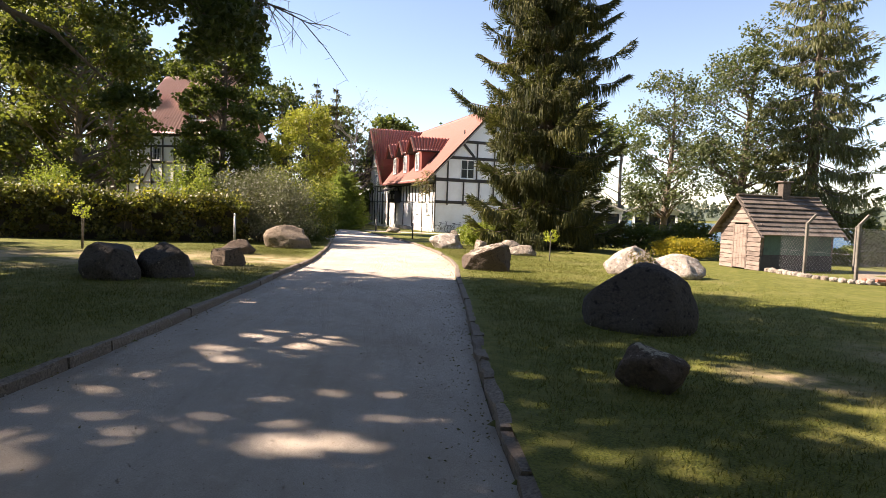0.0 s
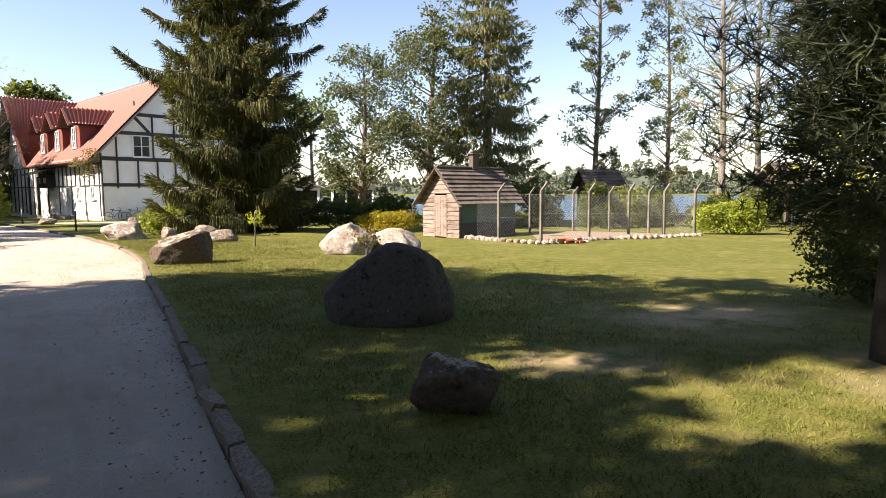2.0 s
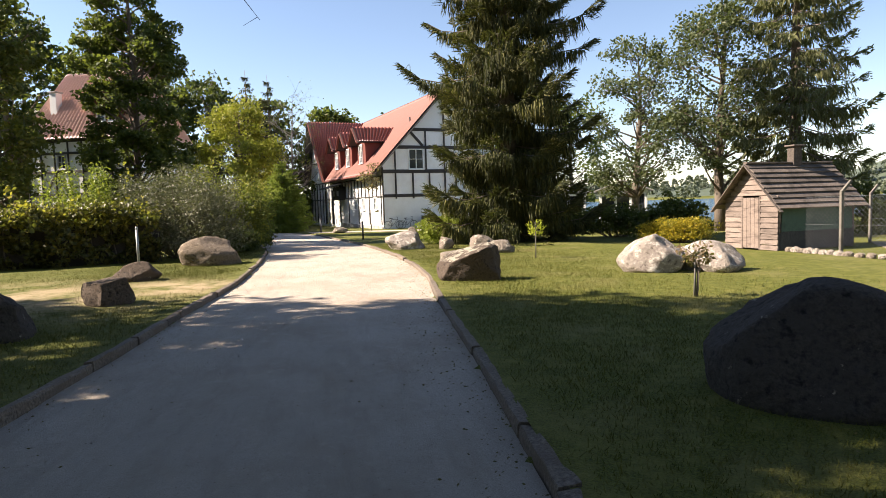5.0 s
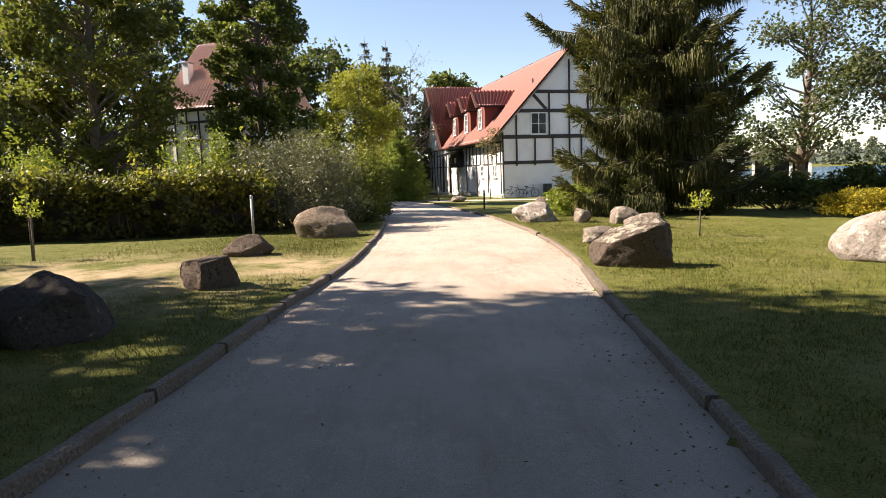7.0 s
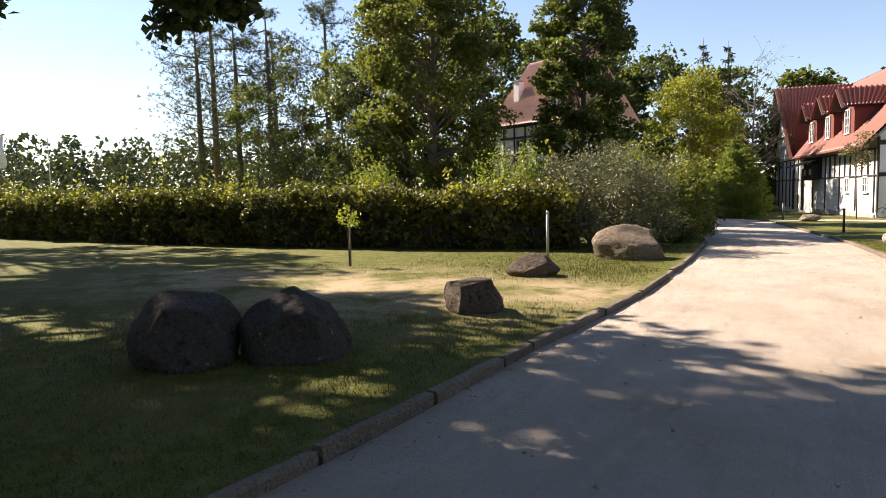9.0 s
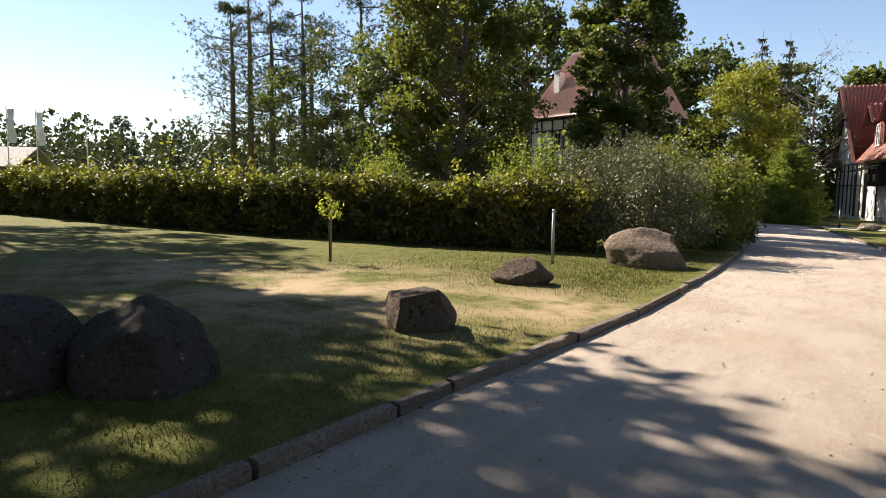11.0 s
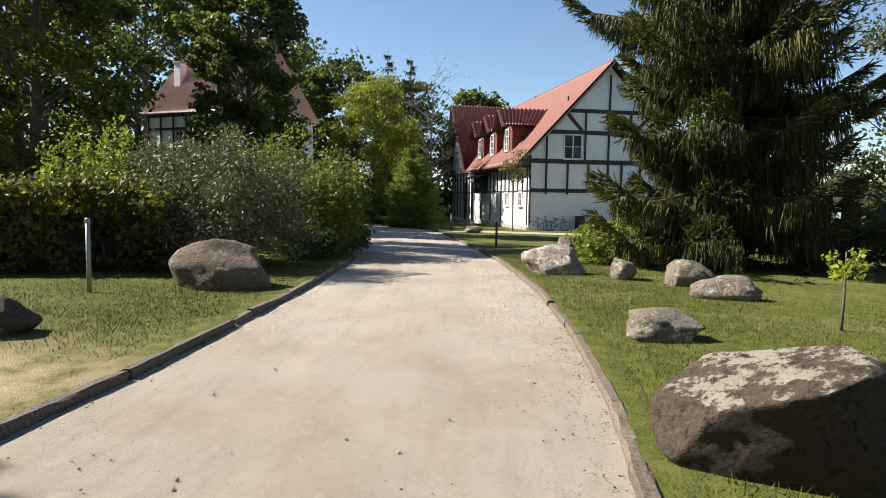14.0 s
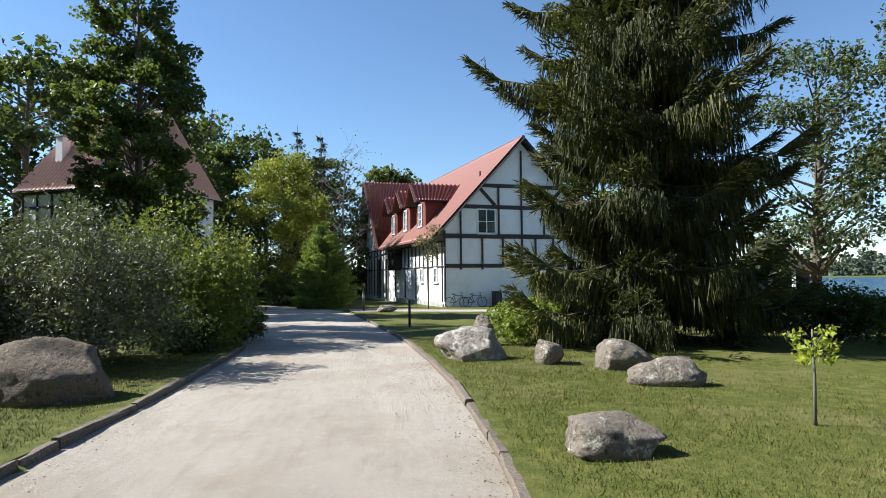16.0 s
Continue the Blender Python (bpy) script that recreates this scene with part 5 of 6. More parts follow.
pine("pine", 4.35, 6.05, 9.8, 1.5, 31, 0.1, 8000, 0.14, "dark pine with long needles standing in the lawn", 0.22, per_tuft=17, thick=0.0105, clump=0.95, bark=BARK_DARK_AND_SHADE, mat=NEEDLE_DARK, per_limb=24, heart=40000)
broadleaf("young_oak", 9.8, 10.8, 9.0, 2.6, LEAF_BRIGHT, BARK, 32, 9000, 0.14, 0.06, 50, 1, "leafy young tree behind the pine", 0.5)
broadleaf("linden", -35.2, 21.5, 20.0, 3.8, LEAF_GOLD, BARK, 41, 38000, 0.245, 0.03, 140, 1, "tall linden with yellowing leaves behind the hedge", 0.36, 0.3)
broadleaf("linden", -34.8, 31.7, 18.2, 3.1, LEAF_LINDEN, BARK, 42, 38000, 0.245, 0.03, 140, 1, "dense dark green linden before the tall house", 0.36, 0.3)
broadleaf("linden", -45.5, 24.0, 18.0, 3.6, LEAF_DARK, BARK, 44, 14000, 0.28, 0.06, 70, 1, "dark linden behind the hedge", 0.4, 0.4)
broadleaf("maple", -43.6, 51.2, 12.4, 4.1, LEAF_BRIGHT, BARK, 45, 18000, 0.24, 0.1, 60, 1, "bright green maple at the end of the drive", 0.42)
broadleaf("bare_tree", -41.0, 56.0, 14.5, 3.4, LEAF_BIRCH, BARK_PALE, 46, 800, 0.14, 0.3, 70, 1, "nearly bare pale tree behind the maple", 0.5, 0.16)
spruce("conifer", -33.4, 44.4, 5.8, 2.5, NEEDLE_THUJA, 47, 26, 11, 0.05, 0.5, 17, "feathery light green cone-shaped conifer beside the house", 0.02, 0.6, width=0.07)
shrub("bush", -35.8, 46.5, (4.0, 3.2, 3.0), LEAF_LIME, 48, 6000, 0.16, "round green bush beyond the drive")
shrub("bush", -40.0, 48.0, (4.6, 3.0, 2.2), LEAF_LINDEN, 49, 6000, 0.16, "low green bush beyond the drive")
shrub("bush", -45.5, 49.0, (5.0, 3.0, 2.6), LEAF_DARK, 50, 6000, 0.18, "low dark bush beyond the drive")

# woodland behind the houses
wood_rng = random.Random(9)
for i, (x, y, h, r) in enumerate([(-56, 53.5, 15.5, 4.4), (-48, 43, 15.5, 4.0), (-54, 58, 17, 5), (-58, 44.5, 18, 5), (-56, 37, 20, 5), (-62, 57, 20, 5.5), (-66, 33, 20, 5), (-64, 40, 22, 5), (-51, 65, 15.5, 5), (-45, 69, 14.5, 4.6), (-39, 74, 13.5, 4.6)]):
    broadleaf("woodland_tree", x, y, h, r, LEAF_DARK if i % 3 else LEAF_LINDEN, BARK, 60 + i, 6000, 0.48, 0.03, 60, 1, "dense dark broad-leaved tree at the wood's edge", 0.42, group="woodland behind the houses")
for i, (x, y, h) in enumerate([(-49, 58.5, 17.6), (-46.8, 59.5, 17.0), (-66, 62, 22), (-59, 64, 19), (-71, 48, 24)]):
    spruce("woodland_spruce", x, y, h, 3.4, NEEDLE_SPRUCE, 80 + i, 20, 7, 0.25, 0.8, 6, "dark pointed spruce above the wood", 0.1, 0.8, group="woodland behind the houses")
for i, (x, y, h, r) in enumerate([(-33, 86, 18.5, 5.5), (-27, 90, 19, 5.5), (-20, 92, 17.5, 5.5)]):
    broadleaf("woodland_tree", x, y, h, r, LEAF_BRIGHT if i == 1 else LEAF_LINDEN, BARK, 75 + i, 5000, 0.45, 0.1, 40, 1, "tree top above the house roof", 0.42, group="woodland behind the houses")

# pines and young trees beyond the hedge
for i, (x, y, h, r) in enumerate([(-58.5, 12.2, 19, 3.6), (-55.5, 13.6, 16.5, 3.0), (-52.5, 15.6, 16.5, 3.2), (-53.0, 10.5, 15, 3.2), (-60, 17.5, 17, 3.2), (-50, 19.5, 17, 3.4)]):
    pine("tall_pine", x, y, h, r * 1.15, 90 + i, 0.26, 1200, 0.27, "tall pine with bare trunk and gappy crown", 0.3, "pines beyond the hedge", 15, 0.03, None, BARK, True, 1.5)
for i, (x, y, h, r) in enumerate([(-46, 16.5, 12, 2.6), (-43, 18.6, 11.5, 2.6), (-41.5, 20.4, 13, 2.8), (-48.5, 14, 10, 2.4), (-39, 18.2, 9, 2.3), (-52, 19, 11, 2.4)]):
    broadleaf("young_birch", x, y, h, r, LEAF_BIRCH if i % 2 else LEAF_ALDER, BARK, 100 + i, 4600, 0.22, 0.1, 40, 1, "slim young leafy tree beyond the hedge", 0.42, 0.09, group="young trees beyond the hedge")
pine("tall_pine", -52, -12, 9.5, 4.2, 97, 0.15, 1100, 0.3, "broad dark pine beside a low roof", 0.4, "pines beyond the hedge", 18, 0.035, None, BARK_PINE, True, 1.2)


def far_trees(name, spots, label, lo, hi, seed, mat, leaf=1.0, per=110):
    """A far wood: many ragged crowns as one mass."""
    rng = np.random.default_rng(seed)
    pts = []
    for x, y, z in spots:
        h = rng.uniform(lo, hi)
        r = h * rng.uniform(0.28, 0.5)
        k = int(per * rng.uniform(0.7, 1.3))
        u = rng.uniform(0, 1, k)
        rad = r * np.sqrt(1.02 - u) * rng.uniform(0.5, 1.0, k)
        a = rng.uniform(0, 2 * np.pi, k)
        pts.append(np.stack([x + rad * np.cos(a), y + rad * np.sin(a), z + h * (0.12 + 0.88 * u)], 1))
    ob = new(name, leaves(name, np.concatenate(pts), leaf, mat, rng, 0.7))
    tagged(ob, label, "woodland", kind="stuff")


far_trees("far_pinewood", [(-105 - 60 * wood_rng.random() + 0.25 * y, y, 0) for y in np.linspace(-90, 75, 420)], "dark pine wood along the skyline beyond the hedge", 7.5, 12.5, 5, FOREST_DARK, 0.85, 120)
shore_spots = []
for i in range(560):
    x, k = -360 + 820 * wood_rng.random(), max(0, wood_rng.random() * 1.25 - 0.25)
    hill = 0.45 + 0.75 * math.exp(-((x - 130) / 75) ** 2)
    shore_spots.append((x, 432 + 70 * k, LAKE_Z - 3 + 18 * k * hill))
rise = Shape()
hill_x = np.linspace(-420, 520, 48)
for j, (y, k) in enumerate(((440, -0.3), (452, 0.35), (478, 0.72), (515, 1.0))):
    rise.v += [(x, y, LAKE_Z - 0.5 + max(0, k) * (10 + 11 * math.exp(-((x - 130) / 75) ** 2)) * (1 + 0.15 * math.sin(x * 0.11 + j))) for x in hill_x]
rise.f += [(j * 48 + i, j * 48 + i + 1, j * 48 + 49 + i, j * 48 + 48 + i) for j in range(3) for i in range(47)]
tagged(new("far_hill", rise.mesh("far_hill", FOREST_HAZY)), "low wooded ridge on the far lake shore", "hill", kind="structure")
far_trees("far_shore_wood", shore_spots, "wooded hills on the far lake shore", 9, 13, 6, FOREST_HAZY, 2.1, 110)

# large trees, mostly out of view, placed so that their crowns shade the drive
# the last four leaf masses, above the view, are added to darken the ground
broadleaf("shade_tree", -11.3, 2.0, 15.0, 4.7, LEAF_DARK, BARK, 120, 9500, 0.32, 0.44, 60, 1, "large spreading tree with low hanging limbs", 0.25, 0.35, group="shade trees along the drive",
          extra=[(-7.3, 7.3, 4.5, 1.0, 900), (-9.1, 6.7, 3.3, 0.5, 200), (-10.3, 5.9, 4.1, 0.7, 300), (-9.9, 7.6, 5.6, 1.2, 900), (-7.6, 8.3, 5.4, 1.0, 700), (-11.5, 6.2, 6.3, 1.3, 900), (-7.6, 5.6, 7.2, 1.9, 1500), (-5.8, 6.6, 7.4, 1.8, 1300), (-8.6, 8.2, 7.6, 1.8, 1300), (-6.0, 4.4, 7.2, 1.8, 1300)], dead=(-6.7, 9.3, 4.9))
# the low dense crowns to the south and east are added to block sky light
for i, (x, y, h, r, low, n) in enumerate([(-17.4, 0.4, 16.5, 6.1, 0.42, 18000), (-11.5, -8.4, 18.0, 6.4, 0.38, 4200), (-0.8, -8.6, 17.0, 6.0, 0.36, 11000), (8.5, -6.5, 17.0, 6.2, 0.36, 11000), (-22.5, -8.0, 18.0, 6.3, 0.38, 5000), (-5.0, -15.0, 19.0, 6.5, 0.3, 12000), (-25.2, -1.5, 16.0, 5.5, 0.48, 12000), (-36.0, -3.2, 19.0, 5.8, 0.5, 9000), (-30.0, -9.0, 19.0, 6.0, 0.4, 9000), (12.0, 1.5, 17.0, 6.0, 0.08, 12000), (17.0, -6.0, 16.0, 6.0, 0.04, 6500), (4.0, -17.0, 17.0, 6.5, 0.04, 6500), (-15.0, -15.0, 16.0, 6.5, 0.04, 6500), (14.0, -16.0, 16.0, 6.5, 0.04, 6500), (-24.0, -17.0, 16.0, 6.5, 0.04, 6500)]):
    broadleaf("shade_tree", x, y, h, r, LEAF_DARK, BARK, 121 + i, n, 0.32 if low > 0.05 else 0.5, low, 56, 1, "large spreading tree added to shade the drive", 0.26, 0.35, group="shade trees along the drive")

broadleaf("shade_tree", -14.6, 2.2, 13.5, 4.3, LEAF_DARK, BARK, 140, 11000, 0.3, 0.42, 56, 1, "large tree leaning towards the dry lawn", 0.26, 0.3, lean=(-1.0, 1.0), group="shade trees along the drive")

# ---- hedge and bushes ----
def hedge():
    t = thing("hedge", 0, 0, 0, 0, "tall hornbeam hedge with yellowing top leaves coloured as sunlit", "hedge")
    rng = np.random.default_rng(7)
    line = [(-48, -8.0), (-41, -3.4), (-27.2, 6.6), (-21.8, 11.4), (-16.8, 17.2)]
    seg = [(Vector((*p, 0)), Vector((*q, 0))) for p, q in zip(line, line[1:])]
    stems, pts, tops = Shape(), [], []
    for p, q in seg:
        ln = (q - p).length
        n = Vector((-(q - p).y, (q - p).x, 0)).normalized()
        k = int(ln * 1500)
        s = rng.uniform(0, 1, k)
        near = s * ln
        top = 1.58 + 0.12 * np.sin(near * 1.3) + 0.09 * np.sin(near * 3.1 + 1)
        face = rng.choice([0, 1, 2], k, p=[0.45, 0.27, 0.28])
        depth = np.where(face == 0, rng.normal(0.10, 0.10, k), np.where(face == 1, rng.uniform(0, 1.35, k), rng.uniform(0, 1.3, k)))
        z = np.where(face == 0, rng.uniform(0.02, 1, k) * top, np.where(face == 1, top + np.abs(rng.normal(0, 0.20, k)) - 0.1, rng.uniform(0.1, 1, k) * top))
        depth = depth + (0.16 * np.sin(near * 2.1 + z) + 0.12 * np.sin(z * 4 + near * 1.7) + 0.1 * np.sin(near * 6.3 - z * 3)) * (face == 0)
        wide = np.sin(near * 4.3 + z * 5.1) + np.sin(near * 7.7 - z * 6.3 + 2) + np.sin(z * 9 + near * 1.9)
        s, depth, z = (q0[(face == 1) | (wide > -1.15)] for q0 in (s, depth, z))
        base = np.array(p)[None, :] + s[:, None] * np.array(q - p)[None, :]
        pt = base + np.array(n)[None, :] * depth[:, None]
        pt[:, 2] = -SLOPE * pt[:, 1] + z
        pts.append(pt)
        for j in range(int(ln * 17)):
            c = p.lerp(q, rng.uniform()) + n * rng.uniform(0.0, 1.3)
            h = 1.52 + rng.gamma(1.3, 0.2)
            k = int(15 + 12 * (h - 1.4))
            tip = np.array([c.x, c.y, level(c.x, c.y)]) + np.stack([rng.normal(0, 0.09, k), rng.normal(0, 0.09, k), rng.uniform(1.2, h, k)], 1)
            tops.append(tip)
        lift = Vector((0, 0, 1))
        # a solid dark slab paints the shade among the inner twigs
        part("core", Shape().slab([p + n * 0.42 + lift * level(p.x, p.y), q + n * 0.42 + lift * level(q.x, q.y), q + n * 0.5 + lift * (level(q.x, q.y) + 1.3), p + n * 0.5 + lift * (level(p.x, p.y) + 1.3)], n * 0.5), BARK_DARK_AND_SHADE, t, "dark slab for twigs and shade inside the hedge")
        for j in range(int(ln * 2.2)):
            c = p.lerp(q, rng.uniform()) + n * rng.uniform(0.3, 1.0)
            g = level(c.x, c.y)
            stems.tube([(c.x, c.y, g - 0.05), (c.x + rng.normal(0, 0.1), c.y + rng.normal(0, 0.1), g + 1.2), (c.x + rng.normal(0, 0.2), c.y + rng.normal(0, 0.2), g + 1.6 + rng.uniform(0, 0.4))], [0.025, 0.016, 0.005], 4, False)
    tagged(part("branchwork", stems, BARK, t), kind="stuff")
    part("foliage", leaves("foliage", np.concatenate(pts), 0.15, LEAF_HEDGE, rng, 0.65, 0.1, 0.1), LEAF_HEDGE, t)
    # the sunlit look of the hedge top is put into these leaves' colour
    part("top_growth", leaves("top_growth", np.concatenate(tops), 0.14, LEAF_GOLDEN_SUNLIT, rng, 0.6), LEAF_GOLDEN_SUNLIT, t, "yellowing hedge-top leaves brightened as if in sun")


hedge()
shrub("tall_shoots", -24.5, 13.8, (3.2, 2.0, 3.6), LEAF_LIME, 131, 3600, 0.11, "light green shoots rising above the hedge", 16, "bush", upright=0.6)
shrub("tall_shoots", -21.0, 17.5, (3.2, 2.0, 3.75), LEAF_LIME, 132, 4200, 0.11, "light green shoots rising above the hedge", 16, "bush", upright=0.6)
shrub("silver_bush", -17.9, 19.0, (5.0, 3.6, 3.2), LEAF_SILVER, 133, 22000, 0.105, "broad silver-grey willow bush at the hedge end", 38, "bush", aspect=0.38, upright=0.45)
shrub("bush", -19.8, 22.8, (4.4, 4.2, 3.7), LEAF_LIME2, 134, 14000, 0.12, "yellow-green bush along the drive", 34, upright=0.3)
shrub("bush", -20.0, 25.0, (2.1, 1.6, 1.15), LEAF_DARK, 135, 4500, 0.09, "low dark bush overhanging the drive", 12)
shrub("bush", -18.0, 21.6, (2.4, 1.6, 1.2), LEAF_DARK, 136, 4500, 0.09, "low dark bush overhanging the drive", 12)
shrub("bush", -11.7, 27.9, (2.8, 2.2, 1.35), LEAF_LIME, 137, 8000, 0.09, "rounded bright green bush at the spruce's foot", 16)
shrub("bush", -5.2, 33.0, (6.0, 2.2, 1.75), LEAF_LINDEN, 138, 9000, 0.12, "dark green bush between spruce and flower bed", 16)
shrub("bush", -9.5, 37.0, (5.0, 2.0, 1.5), LEAF_DARK, 139, 6000, 0.14, "dark bush beside the spruce", 16)
shrub("flower_bed", -2.0, 28.3, (3.0, 1.4, 1.05), FLOWER_YELLOW, 140, 7000, 0.07, "bed of yellow goldenrod beside the hen house", 18, "flowers", upright=0.3)
shrub("sunflowers", -2.4, 30.5, (3.4, 1.5, 2.0), LEAF_LINDEN, 141, 3000, 0.17, "tall leafy sunflowers behind the flower bed", 14, "plants", upright=0.4)
shrub("bush", 11.6, 25.4, (3.2, 2.0, 1.5), LEAF_LIME, 142, 8000, 0.1, "yellow-green bush at the end of the fence", 16)
shrub("bush", 15.2, 24.3, (2.6, 2.0, 2.1), LEAF_BROWN, 143, 5000, 0.09, "reddish brown bush near the lake", 14)
shrub("bush", 6.2, 9.2, (2.2, 2.0, 1.25), LEAF_DARK, 144, 7000, 0.07, "low dark green bush under the pine", 14)
for i in range(9):
    x = 3.0 + i * 2.1
    shrub("reeds", x, 32.5 + 1.5 * math.sin(i * 2.0), (2.6, 2.0, (1.1 if x < 5 else 2.15) + 0.25 * math.sin(i)), LEAF_LINDEN if i % 3 else LEAF_BIRCH, 150 + i, 3800, 0.15, "green weeds and climbers behind the poultry run", 10, "plants", group="weeds at the shore", upright=0.3)
for i in range(8):
    x = -14 + i * 4.2
    shrub("shore_plants", x, 43.5 + math.sin(i * 1.7), (5.0, 2.2, 0.5), LEAF_ALDER, 170 + i, 2200, 0.2, "reedy green plants along the lake shore", 10, "plants", group="weeds at the shore")


def sapling(x, y, h, mat, seed, label, stake=True):
    t = thing("sapling", x, y, None, 0, label, "young tree", "young trees on the lawn")
    rng = np.random.default_rng(seed)
    part("stem", Shape().tube([(0, 0, -0.05), (0.01, 0, h * 0.5), (0.0, 0.01, h)], [0.02, 0.016, 0.008], 7), BARK_PALE, t, "pale bare stem", True)
    if stake:
        part("stake", Shape().box((0.035, 0.035, h * 0.72), (0.05, 0.02, h * 0.33), pose(0, 0, 0, 0, 3, 0), 0.006), SHED_WOOD, t)
    twigs, pts = Shape(), []
    for i in range(9):
        a = i * 2.4
        e = Vector((0.17 * math.cos(a), 0.17 * math.sin(a), h * (0.70 + 0.06 * (i % 6))))
        twigs.tube([(0, 0, h * 0.78), e * 0.6 + Vector((0, 0, h * 0.34)), e], [0.008, 0.006, 0.003], 4, False)
        pts.append(rng.normal(size=(22, 3)) * np.array([0.06, 0.06, 0.045]) + np.array(e))
    tagged(part("branchwork", twigs, BARK_PALE, t), kind="stuff")
    part("foliage", leaves("foliage", np.concatenate(pts), 0.075, mat, rng, 0.6, 0.1, 0.4), mat, t)


sapling(-5.5, 20.2, 1.05, LEAF_SAPLING, 1, "thin sapling with pale stem and light green leaves", False)
sapling(-1.05, 13.3, 0.8, LEAF_BROWN, 2, "small withered brown sapling")
sapling(-16.5, 10.4, 1.35, LEAF_SAPLING, 3, "sapling with bright yellow-green leaves")


def lamp_post(x, y, h, mat, label, w=0.07):
    t = thing("bollard", x, y, None, 20, label, "post")
    part("shaft", Shape().tube([(0, 0, -0.05), (0, 0, h)], [w / 2, w / 2], 10), mat, t, smooth=True)
    part("cap", Shape().tube([(0, 0, h - 0.02), (0, 0, h + 0.05), (0, 0, h + 0.07)], [w * 0.56, w * 0.56, w * 0.3], 10), mat, t)


lamp_post(-15.25, 15.05, 1.12, STEEL, "slim grey steel post before the hedge")
lamp_post(-18.1, 31.5, 0.9, BLACK_METAL, "dark lamp post at the lawn's edge", 0.09)
lamp_post(-27.6, 41.2, 1.05, BLACK_METAL, "dark lamp post at the lawn's edge", 0.12)


# ---- lakeside shelters, bicycles, far things ----
def pavilion(x, y, turn, w, d, label):
    t = thing("pavilion", x, y, level(x, y), turn, label, "pavilion")
    part("floor_slab", Shape().box((w, d, 0.3), (0, 0, 0.1)), CONCRETE, t)
    for i in range(4):
        for sy in (-1, 1):
            part("post", Shape().box((0.16, 0.16, 2.1), (-w / 2 + 0.1 + i * (w - 0.2) / 3, sy * (d / 2 - 0.1), 1.25)), WHITE_PAINT, t)
    for sy in (-1, 1):
        part("rail", Shape().box((w, 0.1, 0.5), (0, sy * (d / 2 - 0.1), 0.5)), WHITE_PAINT, t)
        part("lintel", Shape().box((w + 0.1, 0.2, 0.22), (0, sy * (d / 2 - 0.1), 2.35)), WHITE_PAINT, t)
        part("pane", Shape().box((w - 0.3, 0.02, 1.45), (0, sy * (d / 2 - 0.14), 1.5), None, 0.003), GLASS, t)
        part("gable", Shape().slab([(-w / 2 - 0.2, sy * d / 2, 2.46), (w / 2 + 0.2, sy * d / 2, 2.46), (0, sy * d / 2, 3.05)], (0, -0.1 * sy, 0)), WHITE_PAINT, t)
    for sx in (-1, 1):
        part("roof", Shape().slab([(sx * (w / 2 + 0.35), -d / 2 - 0.3, 2.4), (sx * (w / 2 + 0.35), d / 2 + 0.3, 2.4), (0, d / 2 + 0.3, 3.1), (0, -d / 2 - 0.3, 3.1)], (0, 0, 0.07)), CONCRETE, t)


pavilion(-6.6, 46.0, 8, 3.0, 3.4, "white glazed garden pavilion with pediment by the lake")
pavilion(-11.2, 47.5, 12, 3.6, 3.0, "white garden pavilion half hidden by the spruce")


def shelter(x, y, turn, w, d, h, label):
    """An open timber shelter with a plank gable roof; the ridge runs along x."""
    t = thing("shelter", x, y, level(x, y), turn, label, "shelter")
    for sx in (-1, 0, 1):
        for sy in (-1, 1):
            part("post", Shape().box((0.14, 0.14, h), (sx * w / 2, sy * d / 2, h / 2 - 0.05)), SHED_ROOF, t)
    for sy in (-1, 1):
        part("rail", Shape().box((w, 0.06, 0.12), (0, sy * d / 2, 0.95)), SHED_ROOF, t)
        part("wall_plate", Shape().box((w + 0.3, 0.14, 0.14), (0, sy * d / 2, h)), SHED_ROOF, t)
        for i in range(9):
            part("baluster", Shape().box((0.06, 0.04, 0.8), (-w / 2 + (i + 0.5) * w / 9, sy * d / 2, 0.5), None, 0.006), SHED_ROOF, t)
        for i in range(7):
            u = (i + 0.5) / 7
            part("roof_board", Shape().box((w + 0.8, (d / 2 + 0.4) / 7 * 1.5, 0.03), (0, sy * (d / 2 + 0.4) * (1 - u), h + 0.05 + 1.15 * u), pose(0, 0, 0, -sy * 38, 0, 0), 0.006), SHED_ROOF, t)
    for sx in (-1, 1):
        part("gable", Shape().slab([(sx * w / 2, -d / 2, h + 0.1), (sx * w / 2, d / 2, h + 0.1), (sx * w / 2, 0, h + 1.0)], (0.03, 0, 0)), SHED_ROOF, t)
    part("bench", Shape().box((w - 0.4, 0.4, 0.06), (0, 0.3, 0.5)), SHED_ROOF, t)


shelter(9.3, 38.4, 12, 1.8, 1.7, 2.0, "open timber shelter with plank roof by the lake")
shelter(18.4, 34.4, 20, 2.0, 1.6, 2.1, "open timber shelter with plank roof and railing")


